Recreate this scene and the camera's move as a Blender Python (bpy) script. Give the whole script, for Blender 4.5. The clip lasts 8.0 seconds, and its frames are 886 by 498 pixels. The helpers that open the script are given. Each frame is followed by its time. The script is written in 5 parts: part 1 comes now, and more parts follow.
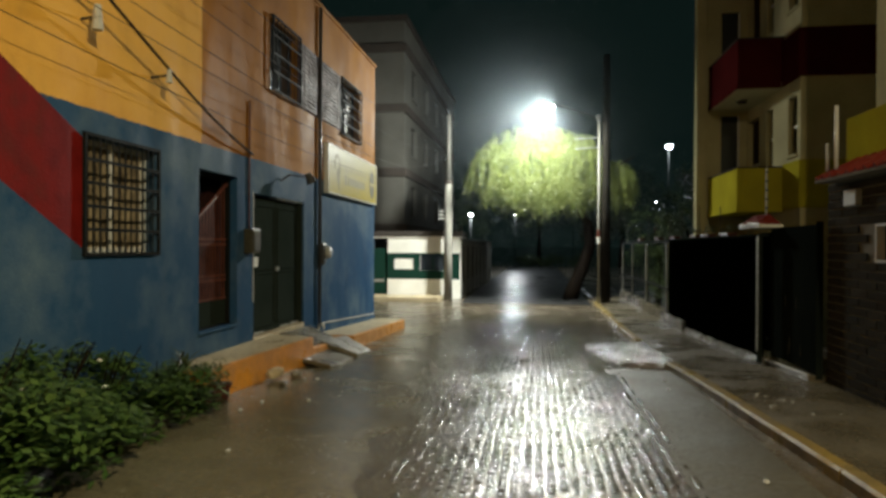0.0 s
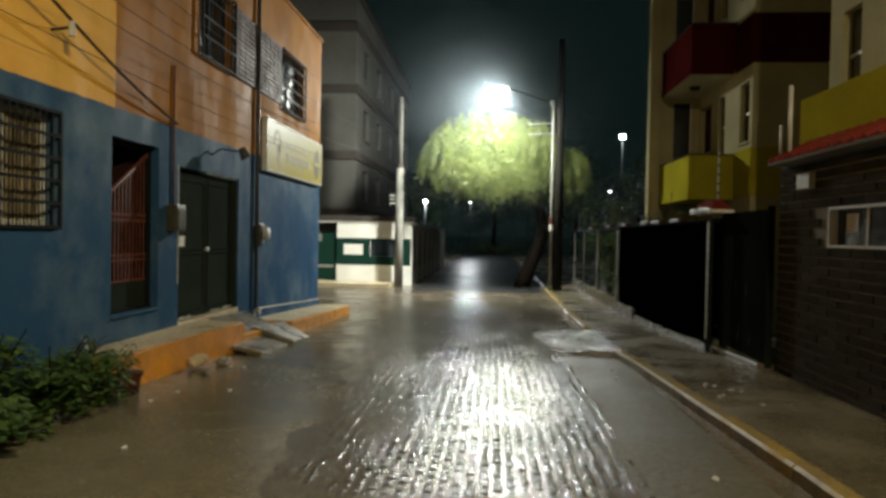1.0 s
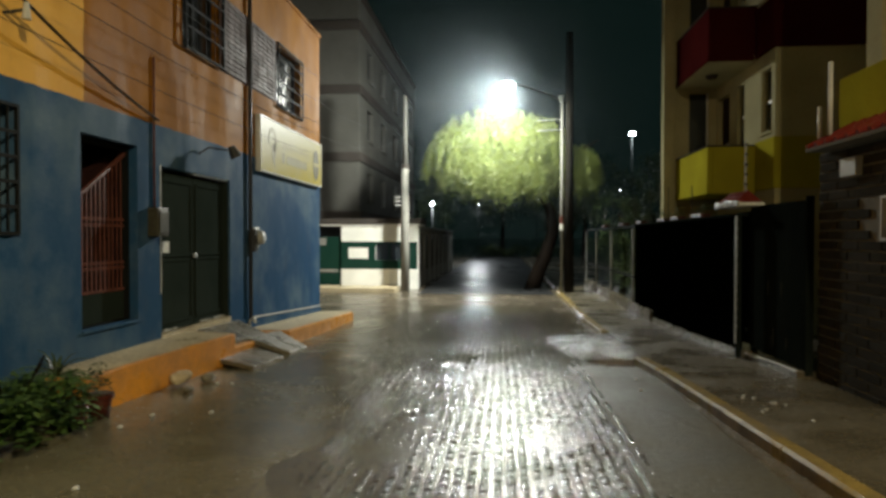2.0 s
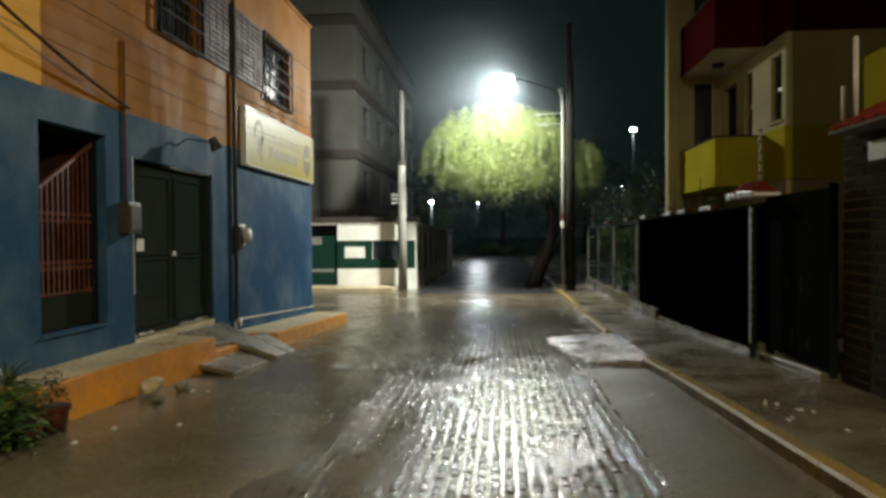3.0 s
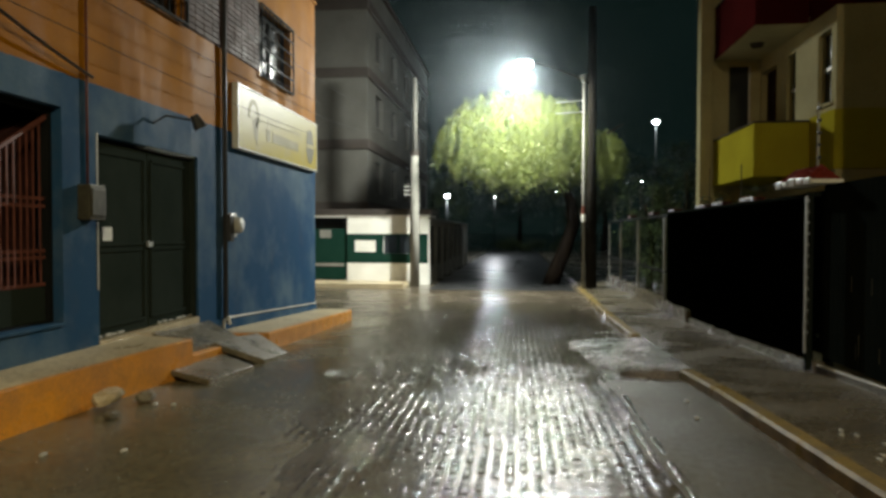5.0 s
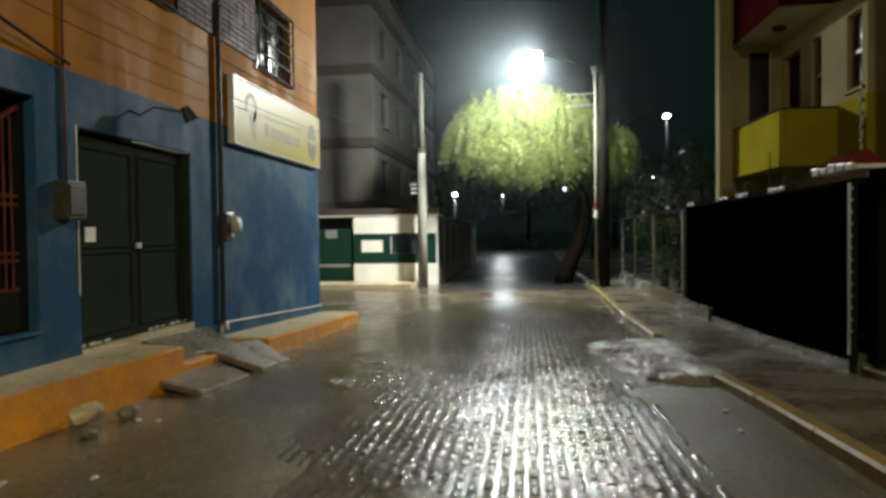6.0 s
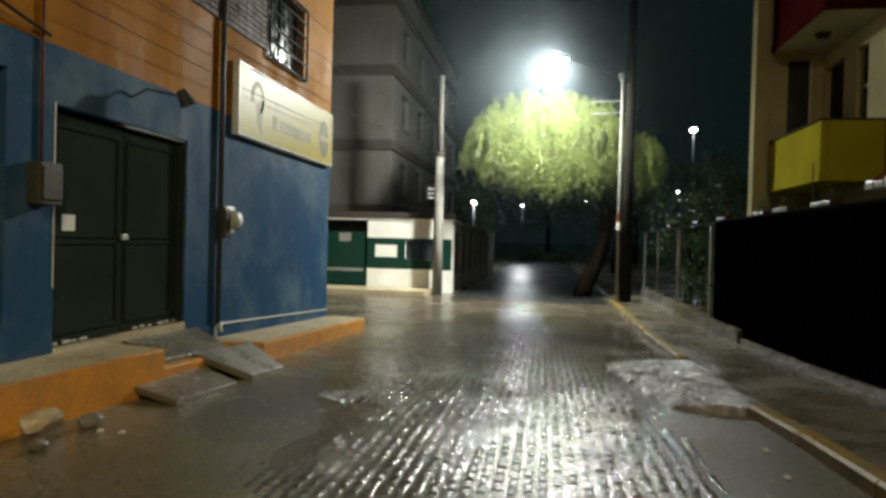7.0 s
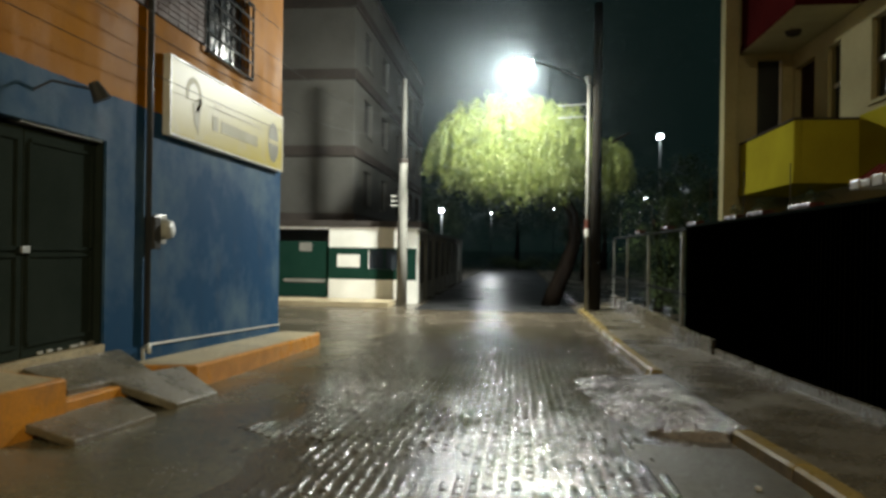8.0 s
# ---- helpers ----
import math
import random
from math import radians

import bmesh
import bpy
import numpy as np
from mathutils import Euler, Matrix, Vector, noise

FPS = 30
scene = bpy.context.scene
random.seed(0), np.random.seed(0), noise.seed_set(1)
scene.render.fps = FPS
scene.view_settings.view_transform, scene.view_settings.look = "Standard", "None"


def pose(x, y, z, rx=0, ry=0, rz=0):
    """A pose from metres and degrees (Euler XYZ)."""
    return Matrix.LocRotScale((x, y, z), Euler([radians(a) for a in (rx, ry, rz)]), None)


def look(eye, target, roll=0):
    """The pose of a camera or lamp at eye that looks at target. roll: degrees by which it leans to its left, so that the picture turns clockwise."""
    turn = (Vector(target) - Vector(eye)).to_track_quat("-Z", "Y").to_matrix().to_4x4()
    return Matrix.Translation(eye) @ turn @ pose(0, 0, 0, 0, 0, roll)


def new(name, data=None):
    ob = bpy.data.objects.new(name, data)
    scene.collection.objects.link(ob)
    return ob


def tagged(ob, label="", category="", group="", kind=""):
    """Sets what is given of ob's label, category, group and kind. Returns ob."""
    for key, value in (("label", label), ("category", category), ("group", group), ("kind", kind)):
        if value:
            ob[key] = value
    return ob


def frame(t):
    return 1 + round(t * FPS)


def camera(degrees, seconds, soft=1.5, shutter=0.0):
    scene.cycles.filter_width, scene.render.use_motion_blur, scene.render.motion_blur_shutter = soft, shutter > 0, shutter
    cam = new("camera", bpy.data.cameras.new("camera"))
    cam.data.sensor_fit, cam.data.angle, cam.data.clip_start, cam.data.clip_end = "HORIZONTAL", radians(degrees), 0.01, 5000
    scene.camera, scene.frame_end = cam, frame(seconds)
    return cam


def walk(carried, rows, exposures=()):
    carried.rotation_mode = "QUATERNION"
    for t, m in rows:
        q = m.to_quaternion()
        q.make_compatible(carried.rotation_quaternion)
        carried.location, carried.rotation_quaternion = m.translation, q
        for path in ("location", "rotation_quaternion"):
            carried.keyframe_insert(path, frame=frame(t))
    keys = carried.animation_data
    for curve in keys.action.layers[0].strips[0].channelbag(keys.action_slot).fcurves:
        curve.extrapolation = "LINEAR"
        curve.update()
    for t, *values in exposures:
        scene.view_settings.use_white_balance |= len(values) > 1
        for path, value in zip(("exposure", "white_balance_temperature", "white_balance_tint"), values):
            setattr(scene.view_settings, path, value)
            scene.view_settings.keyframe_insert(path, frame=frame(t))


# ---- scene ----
cam = camera(66.9, 8.0, soft=3.2)
PATH = [
    (0, (0.308, 0.055, 1.697), (0.03, 2.035, 1.688), 0.3),
    (0.5, (0.401, 0.321, 1.639), (0.149, 2.305, 1.664), 1.0),
    (1, (0.439, 0.583, 1.602), (0.291, 2.577, 1.56), 1.1),
    (1.5, (0.433, 0.945, 1.6), (0.271, 2.938, 1.565), 0.6),
    (3, (0.463, 1.851, 1.516), (0.287, 3.843, 1.481), -0.4),
    (3.5, (0.544, 2.068, 1.548), (0.389, 4.062, 1.529), 0.6),
    (4, (0.595, 2.251, 1.496), (0.464, 4.246, 1.46), 2.3),
    (4.5, (0.541, 2.554, 1.485), (0.339, 4.543, 1.438), 0.8),
    (6, (0.387, 3.408, 1.428), (0.137, 5.392, 1.379), -0.7),
    (6.5, (0.418, 3.689, 1.415), (0.051, 5.655, 1.395), -0.3),
    (7, (0.393, 4.025, 1.379), (0.089, 6.001, 1.354), 1.5),
    (7.5, (0.428, 4.359, 1.355), (0.2, 6.345, 1.32), -0.2),
    (8, (0.479, 4.739, 1.383), (0.261, 6.727, 1.386), 0.9),
]
walk(cam, [(t, look(eye, target, roll)) for t, eye, target, roll in PATH])

# ---- world and lamps ----
world = bpy.data.worlds.new("night")
scene.world = world
world.use_nodes = True
world.node_tree.nodes["Background"].inputs[0].default_value = (0.26, 0.62, 0.54, 1)
world.node_tree.nodes["Background"].inputs[1].default_value = 0.010
scene.view_settings.exposure = 0.30


def lamp(name, where, watts, colour, radius):
    data = bpy.data.lights.new(name, "POINT")
    data.energy, data.color, data.shadow_soft_size = watts, colour, radius
    ob = new(name, data)
    ob.location = where
    return ob


def beam(name, where, towards, watts, colour, size):
    """A luminaire's flat light source, which throws its light forward and down."""
    data = bpy.data.lights.new(name, "AREA")
    data.shape, data.size, data.energy, data.color = "DISK", size, watts, colour
    ob = new(name, data)
    ob.matrix_world = look(where, tuple(a + b for a, b in zip(where, towards)))
    return ob


LAMP = (0.61, 22.32, 6.27)
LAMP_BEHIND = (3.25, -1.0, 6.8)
# the LED head throws its light along the street both ways, with little straight down
beam("street_lamp_light", (LAMP[0], LAMP[1] - 0.12, LAMP[2] - 0.10), (-0.70, -0.60, -0.40), 1450, (0.98, 1.0, 0.90), 0.50)
beam("street_lamp_light", (LAMP[0], LAMP[1] + 0.12, LAMP[2] - 0.10), (-0.32, 0.66, -0.68), 1080, (0.98, 1.0, 0.88), 0.50)
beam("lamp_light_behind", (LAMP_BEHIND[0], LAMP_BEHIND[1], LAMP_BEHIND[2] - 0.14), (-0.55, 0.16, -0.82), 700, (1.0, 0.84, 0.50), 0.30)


# ---- materials ----
def nodes_of(name):
    m = bpy.data.materials.new(name)
    m.use_nodes = True
    return m, m.node_tree.nodes, m.node_tree.links, m.node_tree.nodes["Principled BSDF"]


def noise_node(n, l, co, scale, detail=4.0, rough=0.55):
    t = n.new("ShaderNodeTexNoise")
    t.inputs["Scale"].default_value, t.inputs["Detail"].default_value, t.inputs["Roughness"].default_value = scale, detail, rough
    l.new(co, t.inputs["Vector"])
    return t.outputs["Fac"]


def ramp(n, l, fac, a, b, lo=0.35, hi=0.65):
    r = n.new("ShaderNodeMapRange")
    r.inputs["From Min"].default_value, r.inputs["From Max"].default_value = lo, hi
    r.inputs["To Min"].default_value, r.inputs["To Max"].default_value = a, b
    l.new(fac, r.inputs["Value"])
    return r.outputs["Result"]


def mixc(n, l, fac, a, b):
    x = n.new("ShaderNodeMix")
    x.data_type = "RGBA"
    for sock, v in ((x.inputs["Factor"], fac), (x.inputs["A"], a), (x.inputs["B"], b)):
        if isinstance(v, (int, float)):
            sock.default_value = v
        elif isinstance(v, tuple):
            sock.default_value = (*v[:3], 1)
        else:
            l.new(v, sock)
    return x.outputs["Result"]


def calc(n, l, op, a, b):
    x = n.new("ShaderNodeMath")
    x.operation = op
    for i, v in enumerate((a, b)):
        if isinstance(v, (int, float)):
            x.inputs[i].default_value = v
        else:
            l.new(v, x.inputs[i])
    return x.outputs[0]


def bumped(n, l, bsdf, height, strength, distance=0.01):
    b = n.new("ShaderNodeBump")
    b.inputs["Strength"].default_value, b.inputs["Distance"].default_value = strength, distance
    l.new(height, b.inputs["Height"])
    l.new(b.outputs[0], bsdf.inputs["Normal"])


def material(name, c1, c2=None, rough=(0.45, 0.75), coarse=1.6, fine=35.0, bump=0.25, dist=0.006, metal=0.0, spread=0.0, spec=0.18, stretch=None):
    """Two colours mixed by coarse and fine noise, with roughness and relief that follow them."""
    m, n, l, p = nodes_of(name)
    c2 = c2 or tuple(v * 0.72 for v in c1)
    co = n.new("ShaderNodeNewGeometry").outputs["Position"]
    if stretch:
        mp = n.new("ShaderNodeMapping")
        mp.inputs["Scale"].default_value = stretch
        l.new(co, mp.inputs["Vector"])
        co = mp.outputs[0]
    a, b = noise_node(n, l, co, coarse, 5), noise_node(n, l, co, fine, 3)
    both = calc(n, l, "ADD", calc(n, l, "MULTIPLY", a, 0.65), calc(n, l, "MULTIPLY", b, 0.35))
    col = mixc(n, l, ramp(n, l, both, 0, 1, 0.36, 0.64), c1, c2)
    if spread:
        info = n.new("ShaderNodeObjectInfo").outputs["Random"]
        isl = n.new("ShaderNodeNewGeometry").outputs["Random Per Island"]
        r = calc(n, l, "FRACT", calc(n, l, "ADD", info, isl), 0)
        col = mixc(n, l, calc(n, l, "MULTIPLY", r, spread), col, tuple(v * 0.45 for v in c2))
    l.new(col, p.inputs["Base Color"])
    l.new(ramp(n, l, a, rough[0], rough[1]), p.inputs["Roughness"])
    p.inputs["Metallic"].default_value = metal
    p.inputs["Specular IOR Level"].default_value = spec
    if bump:
        bumped(n, l, p, both, bump, dist)
    return m


def emitter(name, colour, strength):
    m, n, l, p = nodes_of(name)
    p.inputs["Base Color"].default_value = (0.8, 0.8, 0.8, 1)
    p.inputs["Emission Color"].default_value = (*colour, 1)
    p.inputs["Emission Strength"].default_value = strength
    return m


def facade_paint(name):
    """Blue dado, orange and yellow storey above, red chevron, with blotches, runs and grime."""
    m, n, l, p = nodes_of(name)
    co = n.new("ShaderNodeNewGeometry").outputs["Position"]
    sep = n.new("ShaderNodeSeparateXYZ")
    l.new(co, sep.inputs[0])
    y, z = sep.outputs["Y"], sep.outputs["Z"]
    coarse, fine, mid = noise_node(n, l, co, 0.9, 6, 0.62), noise_node(n, l, co, 40, 3), noise_node(n, l, co, 5, 5)
    mp = n.new("ShaderNodeMapping")
    mp.inputs["Scale"].default_value = (1.5, 1.5, 0.4)
    l.new(co, mp.inputs["Vector"])
    runs = noise_node(n, l, mp.outputs[0], 1.6, 5)
    wob = calc(n, l, "MULTIPLY", calc(n, l, "SUBTRACT", mid, 0.5), 0.05)
    zz, yy = calc(n, l, "ADD", z, wob), calc(n, l, "ADD", y, wob)
    blue = mixc(n, l, ramp(n, l, coarse, 0, 1, 0.46, 0.68), (0.018, 0.062, 0.135), (0.080, 0.130, 0.185))
    orange = mixc(n, l, ramp(n, l, coarse, 0, 1, 0.4, 0.64), (0.33, 0.130, 0.0036), (0.235, 0.089, 0.003))
    yellow = mixc(n, l, ramp(n, l, coarse, 0, 1, 0.4, 0.64), (0.72, 0.40, 0.075), (0.62, 0.32, 0.052))
    red = mixc(n, l, ramp(n, l, mid, 0, 1, 0.4, 0.64), (0.17, 0.011, 0.010), (0.12, 0.008, 0.008))
    upper = mixc(n, l, calc(n, l, "GREATER_THAN", yy, 7.56), yellow, orange)
    wall = mixc(n, l, calc(n, l, "GREATER_THAN", zz, 2.91), blue, upper)
    low = calc(n, l, "ADD", calc(n, l, "MULTIPLY", y, -0.56), 1.66 + 0.56 * 5.45)
    high = calc(n, l, "ADD", calc(n, l, "MULTIPLY", y, -0.52), 2.62 + 0.52 * 5.48)
    inside = calc(n, l, "MULTIPLY", calc(n, l, "MULTIPLY", calc(n, l, "GREATER_THAN", z, low), calc(n, l, "LESS_THAN", z, high)), calc(n, l, "LESS_THAN", y, 5.46))
    wall = mixc(n, l, inside, wall, red)
    worn = calc(n, l, "MULTIPLY", ramp(n, l, runs, 0, 0.22, 0.52, 0.75), ramp(n, l, mid, 0.2, 1, 0.4, 0.6))
    wall = mixc(n, l, worn, wall, (0.10, 0.085, 0.07))
    chips = calc(n, l, "MULTIPLY", ramp(n, l, fine, 0, 1, 0.62, 0.68), ramp(n, l, coarse, 0, 0.15, 0.5, 0.65))
    wall = mixc(n, l, chips, wall, (0.36, 0.37, 0.36))
    l.new(wall, p.inputs["Base Color"])
    l.new(ramp(n, l, runs, 0.55, 0.8), p.inputs["Roughness"])
    p.inputs["Specular IOR Level"].default_value = 0.04
    bumped(n, l, p, calc(n, l, "ADD", calc(n, l, "MULTIPLY", fine, 0.5), mid), 0.45, 0.012)
    return m


def wet(name, c1, c2, low, high, scale=1.2, bump=0.35, dist=0.006, fine=30.0, spread=0.0, spec=0.5, comb=None):
    """Rain-wet ground: films of water with low roughness between rougher, drier patches."""
    m, n, l, p = nodes_of(name)
    co = n.new("ShaderNodeNewGeometry").outputs["Position"]
    fine_co = co
    if comb:
        mp = n.new("ShaderNodeMapping")
        mp.inputs["Scale"].default_value = comb
        l.new(co, mp.inputs["Vector"])
        fine_co = mp.outputs[0]
    a, b, c = noise_node(n, l, co, scale, 5, 0.6), noise_node(n, l, fine_co, fine, 3), noise_node(n, l, co, 260, 2)
    col = mixc(n, l, ramp(n, l, a, 0, 1, 0.38, 0.62), c1, c2)
    col = mixc(n, l, ramp(n, l, b, 0, 0.45, 0.45, 0.65), col, tuple(v * 0.5 for v in c1))
    if spread:
        info = n.new("ShaderNodeObjectInfo").outputs["Random"]
        isl = n.new("ShaderNodeNewGeometry").outputs["Random Per Island"]
        r = calc(n, l, "FRACT", calc(n, l, "ADD", info, isl), 0)
        col = mixc(n, l, calc(n, l, "MULTIPLY", r, spread), col, tuple(v * 0.4 for v in c1))
    l.new(col, p.inputs["Base Color"])
    l.new(ramp(n, l, calc(n, l, "ADD", calc(n, l, "MULTIPLY", a, 0.7), calc(n, l, "MULTIPLY", b, 0.3)), low, high, 0.36, 0.64), p.inputs["Roughness"])
    p.inputs["Specular IOR Level"].default_value = spec
    bumped(n, l, p, calc(n, l, "ADD", b, calc(n, l, "MULTIPLY", c, 0.35)), bump, dist)
    return m


def leaf_material(name, c1, c2, thin=0.35):
    m, n, l, p = nodes_of(name)
    r = n.new("ShaderNodeNewGeometry").outputs["Random Per Island"]
    col = mixc(n, l, r, c1, c2)
    l.new(col, p.inputs["Base Color"])
    p.inputs["Roughness"].default_value = 0.42
    t = n.new("ShaderNodeBsdfTranslucent")
    l.new(col, t.inputs["Color"])
    mx = n.new("ShaderNodeMixShader")
    mx.inputs[0].default_value = thin
    l.new(p.outputs[0], mx.inputs[1])
    l.new(t.outputs[0], mx.inputs[2])
    l.new(mx.outputs[0], n["Material Output"].inputs["Surface"])
    return m


def sign_print(name):
    """Printed yellow board that deepens downwards; its white upper near part carries lamp glare."""
    m, n, l, p = nodes_of(name)
    co = n.new("ShaderNodeNewGeometry").outputs["Position"]
    sep = n.new("ShaderNodeSeparateXYZ")
    l.new(co, sep.inputs[0])
    h = calc(n, l, "ADD", calc(n, l, "MULTIPLY", calc(n, l, "SUBTRACT", 3.60, sep.outputs["Z"]), 0.75), calc(n, l, "MULTIPLY", calc(n, l, "SUBTRACT", sep.outputs["Y"], 12.2), 0.07))
    col = mixc(n, l, ramp(n, l, h, 0, 1, 0.1, 0.75), (0.35, 0.325, 0.20), (0.37, 0.29, 0.026))
    dirt = noise_node(n, l, co, 3.0, 5)
    col = mixc(n, l, ramp(n, l, dirt, 0, 0.35, 0.5, 0.7), col, (0.3, 0.27, 0.2))
    l.new(col, p.inputs["Base Color"])
    p.inputs["Roughness"].default_value = 0.45
    p.inputs["Specular IOR Level"].default_value = 0.12
    return m


M_FACADE = facade_paint("painted_facade")
M_SIGN = sign_print("printed_board")
M_BLUE_SIDE = material("blue_side_paint", (0.05, 0.13, 0.28), spec=0.0)
M_PAVER = wet("wet_paver", (0.060, 0.053, 0.042), (0.095, 0.084, 0.066), 0.06, 0.19, 0.8, 0.8, 0.005, 40, 0.5, spec=0.42)
M_JOINT = wet("wet_joint_grit", (0.072, 0.063, 0.044), (0.110, 0.097, 0.067), 0.05, 0.20, 1.1, 0.6, 0.006, 34, spec=0.42)
M_GROUND = wet("wet_concrete_ground", (0.070, 0.058, 0.042), (0.112, 0.094, 0.068), 0.12, 0.34, 0.9, 0.5, 0.006, 24, spec=0.35)
M_LANE = wet("wet_smooth_lane", (0.108, 0.096, 0.060), (0.155, 0.140, 0.088), 0.12, 0.34, 0.7, 0.4, 0.005, 20)
M_GUTTER = wet("wet_gutter_lane", (0.052, 0.046, 0.025), (0.080, 0.071, 0.039), 0.38, 0.66, 0.8, 0.8, 0.010, 24, spec=0.2)
M_ASPHALT = wet("wet_asphalt", (0.020, 0.021, 0.022), (0.034, 0.035, 0.036), 0.22, 0.45, 0.7, 0.5, 0.008, 20)
M_WALK = wet("wet_sidewalk", (0.082, 0.070, 0.046), (0.125, 0.107, 0.072), 0.10, 0.48, 1.1, 0.5, 0.010, 16)
M_WATER = wet("running_water_film", (0.085, 0.078, 0.070), (0.22, 0.205, 0.205), 0.08, 0.24, 2.2, 0.9, 0.014, 34, spec=0.9, comb=(0.7, 1.6, 1.0))
M_KERB = material("worn_yellow_kerb", (0.30, 0.215, 0.065), (0.12, 0.092, 0.042), (0.2, 0.5), 2.2, 45, 0.4)
M_ORANGE_STEP = material("orange_step_paint", (0.72, 0.30, 0.034), (0.40, 0.185, 0.045), (0.22, 0.5), 2.4, 30, 0.7, 0.012, spec=0.35)
M_STEP_TOP = wet("wet_step_concrete", (0.42, 0.345, 0.22), (0.58, 0.49, 0.32), 0.22, 0.55, 1.6, 0.5, 0.01, 20)
M_SLAB = wet("wet_ramp_slab", (0.11, 0.098, 0.066), (0.19, 0.165, 0.115), 0.14, 0.45, 1.8, 0.6, 0.012, 22)
M_BLACK_STEEL = material("black_painted_steel", (0.008, 0.009, 0.009), (0.014, 0.015, 0.014), (0.55, 0.75), 2, 60, 0.15, 0.003, 0.0, spec=0.02)
M_FENCE = material("black_wet_fence_paint", (0.0080, 0.0108, 0.0092), (0.0130, 0.0170, 0.0142), (0.88, 0.98), 2, 60, 0.2, 0.004, spec=0.0)
M_GATE = material("dark_green_steel", (0.018, 0.025, 0.021), (0.027, 0.035, 0.030), (0.6, 0.8), 2, 60, 0.2, 0.003, spec=0.0)
M_RED_STEEL = material("rust_red_steel", (0.17, 0.062, 0.046), (0.085, 0.030, 0.022), (0.4, 0.6), 4, 60, 0.2)
M_GREY_STEEL = material("galvanised_steel", (0.42, 0.43, 0.42), (0.28, 0.29, 0.28), (0.35, 0.55), 3, 60, 0.15, 0.003, 0.6)
M_DARK_PIPE = material("dark_pipe", (0.03, 0.032, 0.034), (0.05, 0.05, 0.05), (0.35, 0.5), 3, 50, 0.1)
M_RUST = material("rusty_pipe", (0.12, 0.035, 0.018), (0.06, 0.02, 0.012), (0.5, 0.7), 6, 50, 0.2)
M_CABLE = material("black_cable", (0.012, 0.012, 0.012), (0.02, 0.02, 0.02), (0.4, 0.5), 3, 50, 0)
M_PLASTIC = material("grey_box_plastic", (0.55, 0.56, 0.54), (0.36, 0.36, 0.33), (0.35, 0.5), 3, 40, 0.1)
M_OLD_BOX = material("weathered_tin_box", (0.065, 0.062, 0.042), (0.032, 0.029, 0.02), (0.4, 0.6), 7, 50, 0.3)
M_CONCRETE = material("pole_concrete", (0.27, 0.265, 0.24), (0.18, 0.175, 0.16), (0.5, 0.8), 1.5, 40, 0.4, spec=0.0)
M_TOWER = material("tower_render", (0.120, 0.118, 0.108), (0.082, 0.080, 0.073), (0.6, 0.85), 0.6, 22, 0.4, 0.01, spec=0.0)
M_DARK_POLE = material("weathered_dark_pole", (0.024, 0.021, 0.017), (0.014, 0.013, 0.011), (0.6, 0.85), 1.5, 30, 0.4, spec=0.0)
M_TOWER_BAND = material("tower_dark_band", (0.07, 0.06, 0.055), (0.045, 0.04, 0.036), (0.6, 0.85), 0.8, 20, 0.3, spec=0.0)
M_WHITE = material("white_wall_paint", (0.82, 0.81, 0.77), (0.66, 0.65, 0.60), (0.45, 0.7), 1.4, 35, 0.3, spec=0.0)
M_GREEN = material("dark_green_paint", (0.008, 0.030, 0.022), (0.013, 0.040, 0.029), (0.35, 0.6), 2, 40, 0.2, spec=0.0)
M_CREAM = material("cream_render", (0.46, 0.42, 0.25), (0.33, 0.30, 0.175), (0.5, 0.75), 0.9, 35, 0.35, spec=0.0)
M_YELLOW = material("yellow_render", (0.39, 0.345, 0.028), (0.29, 0.25, 0.022), (0.45, 0.7), 1.1, 35, 0.35, spec=0.0)
M_MAROON = material("maroon_paint", (0.060, 0.008, 0.008), (0.040, 0.006, 0.006), (0.4, 0.65), 1.2, 30, 0.3, spec=0.0)
M_TILE_RED = material("wet_red_tile", (0.20, 0.030, 0.022), (0.12, 0.018, 0.014), (0.18, 0.4), 3, 40, 0.3, spread=0.4)
M_STONE = material("dark_slate_brick", (0.044, 0.045, 0.040), (0.075, 0.073, 0.064), (0.5, 0.7), 3, 45, 0.5, 0.006, spread=0.6, spec=0.0)
M_MORTAR = material("pale_mortar", (0.27, 0.265, 0.235), (0.17, 0.165, 0.145), (0.6, 0.8), 3, 45, 0.3, spec=0.0)
M_BRICK = material("lilac_brick_panel", (0.13, 0.088, 0.082), (0.08, 0.054, 0.050), (0.52, 0.70), 3, 45, 0.5, spread=0.5, spec=0.05)
M_ALU = material("white_aluminium", (0.68, 0.68, 0.65), (0.55, 0.55, 0.52), (0.35, 0.5), 3, 40, 0.05)
M_BARK = material("wet_bark", (0.016, 0.012, 0.009), (0.008, 0.006, 0.005), (0.6, 0.8), 5, 30, 0.9, 0.03, stretch=(1, 1, 0.3), spec=0.0)
# crown leaf colour is raised to carry some of the lamp's light
M_LEAF_LIT = leaf_material("feathery_leaf_lamplit", (0.13, 0.175, 0.040), (0.24, 0.275, 0.080), 0.5)
M_LEAF = leaf_material("shrub_leaf", (0.045, 0.10, 0.024), (0.10, 0.17, 0.045), 0.25)
M_LEAF_DARK = leaf_material("dark_leaf", (0.030, 0.050, 0.016), (0.065, 0.09, 0.03), 0.3)
M_FLOWER = material("white_petal", (0.8, 0.8, 0.76), (0.7, 0.7, 0.66), (0.5, 0.6), 9, 60, 0.1)
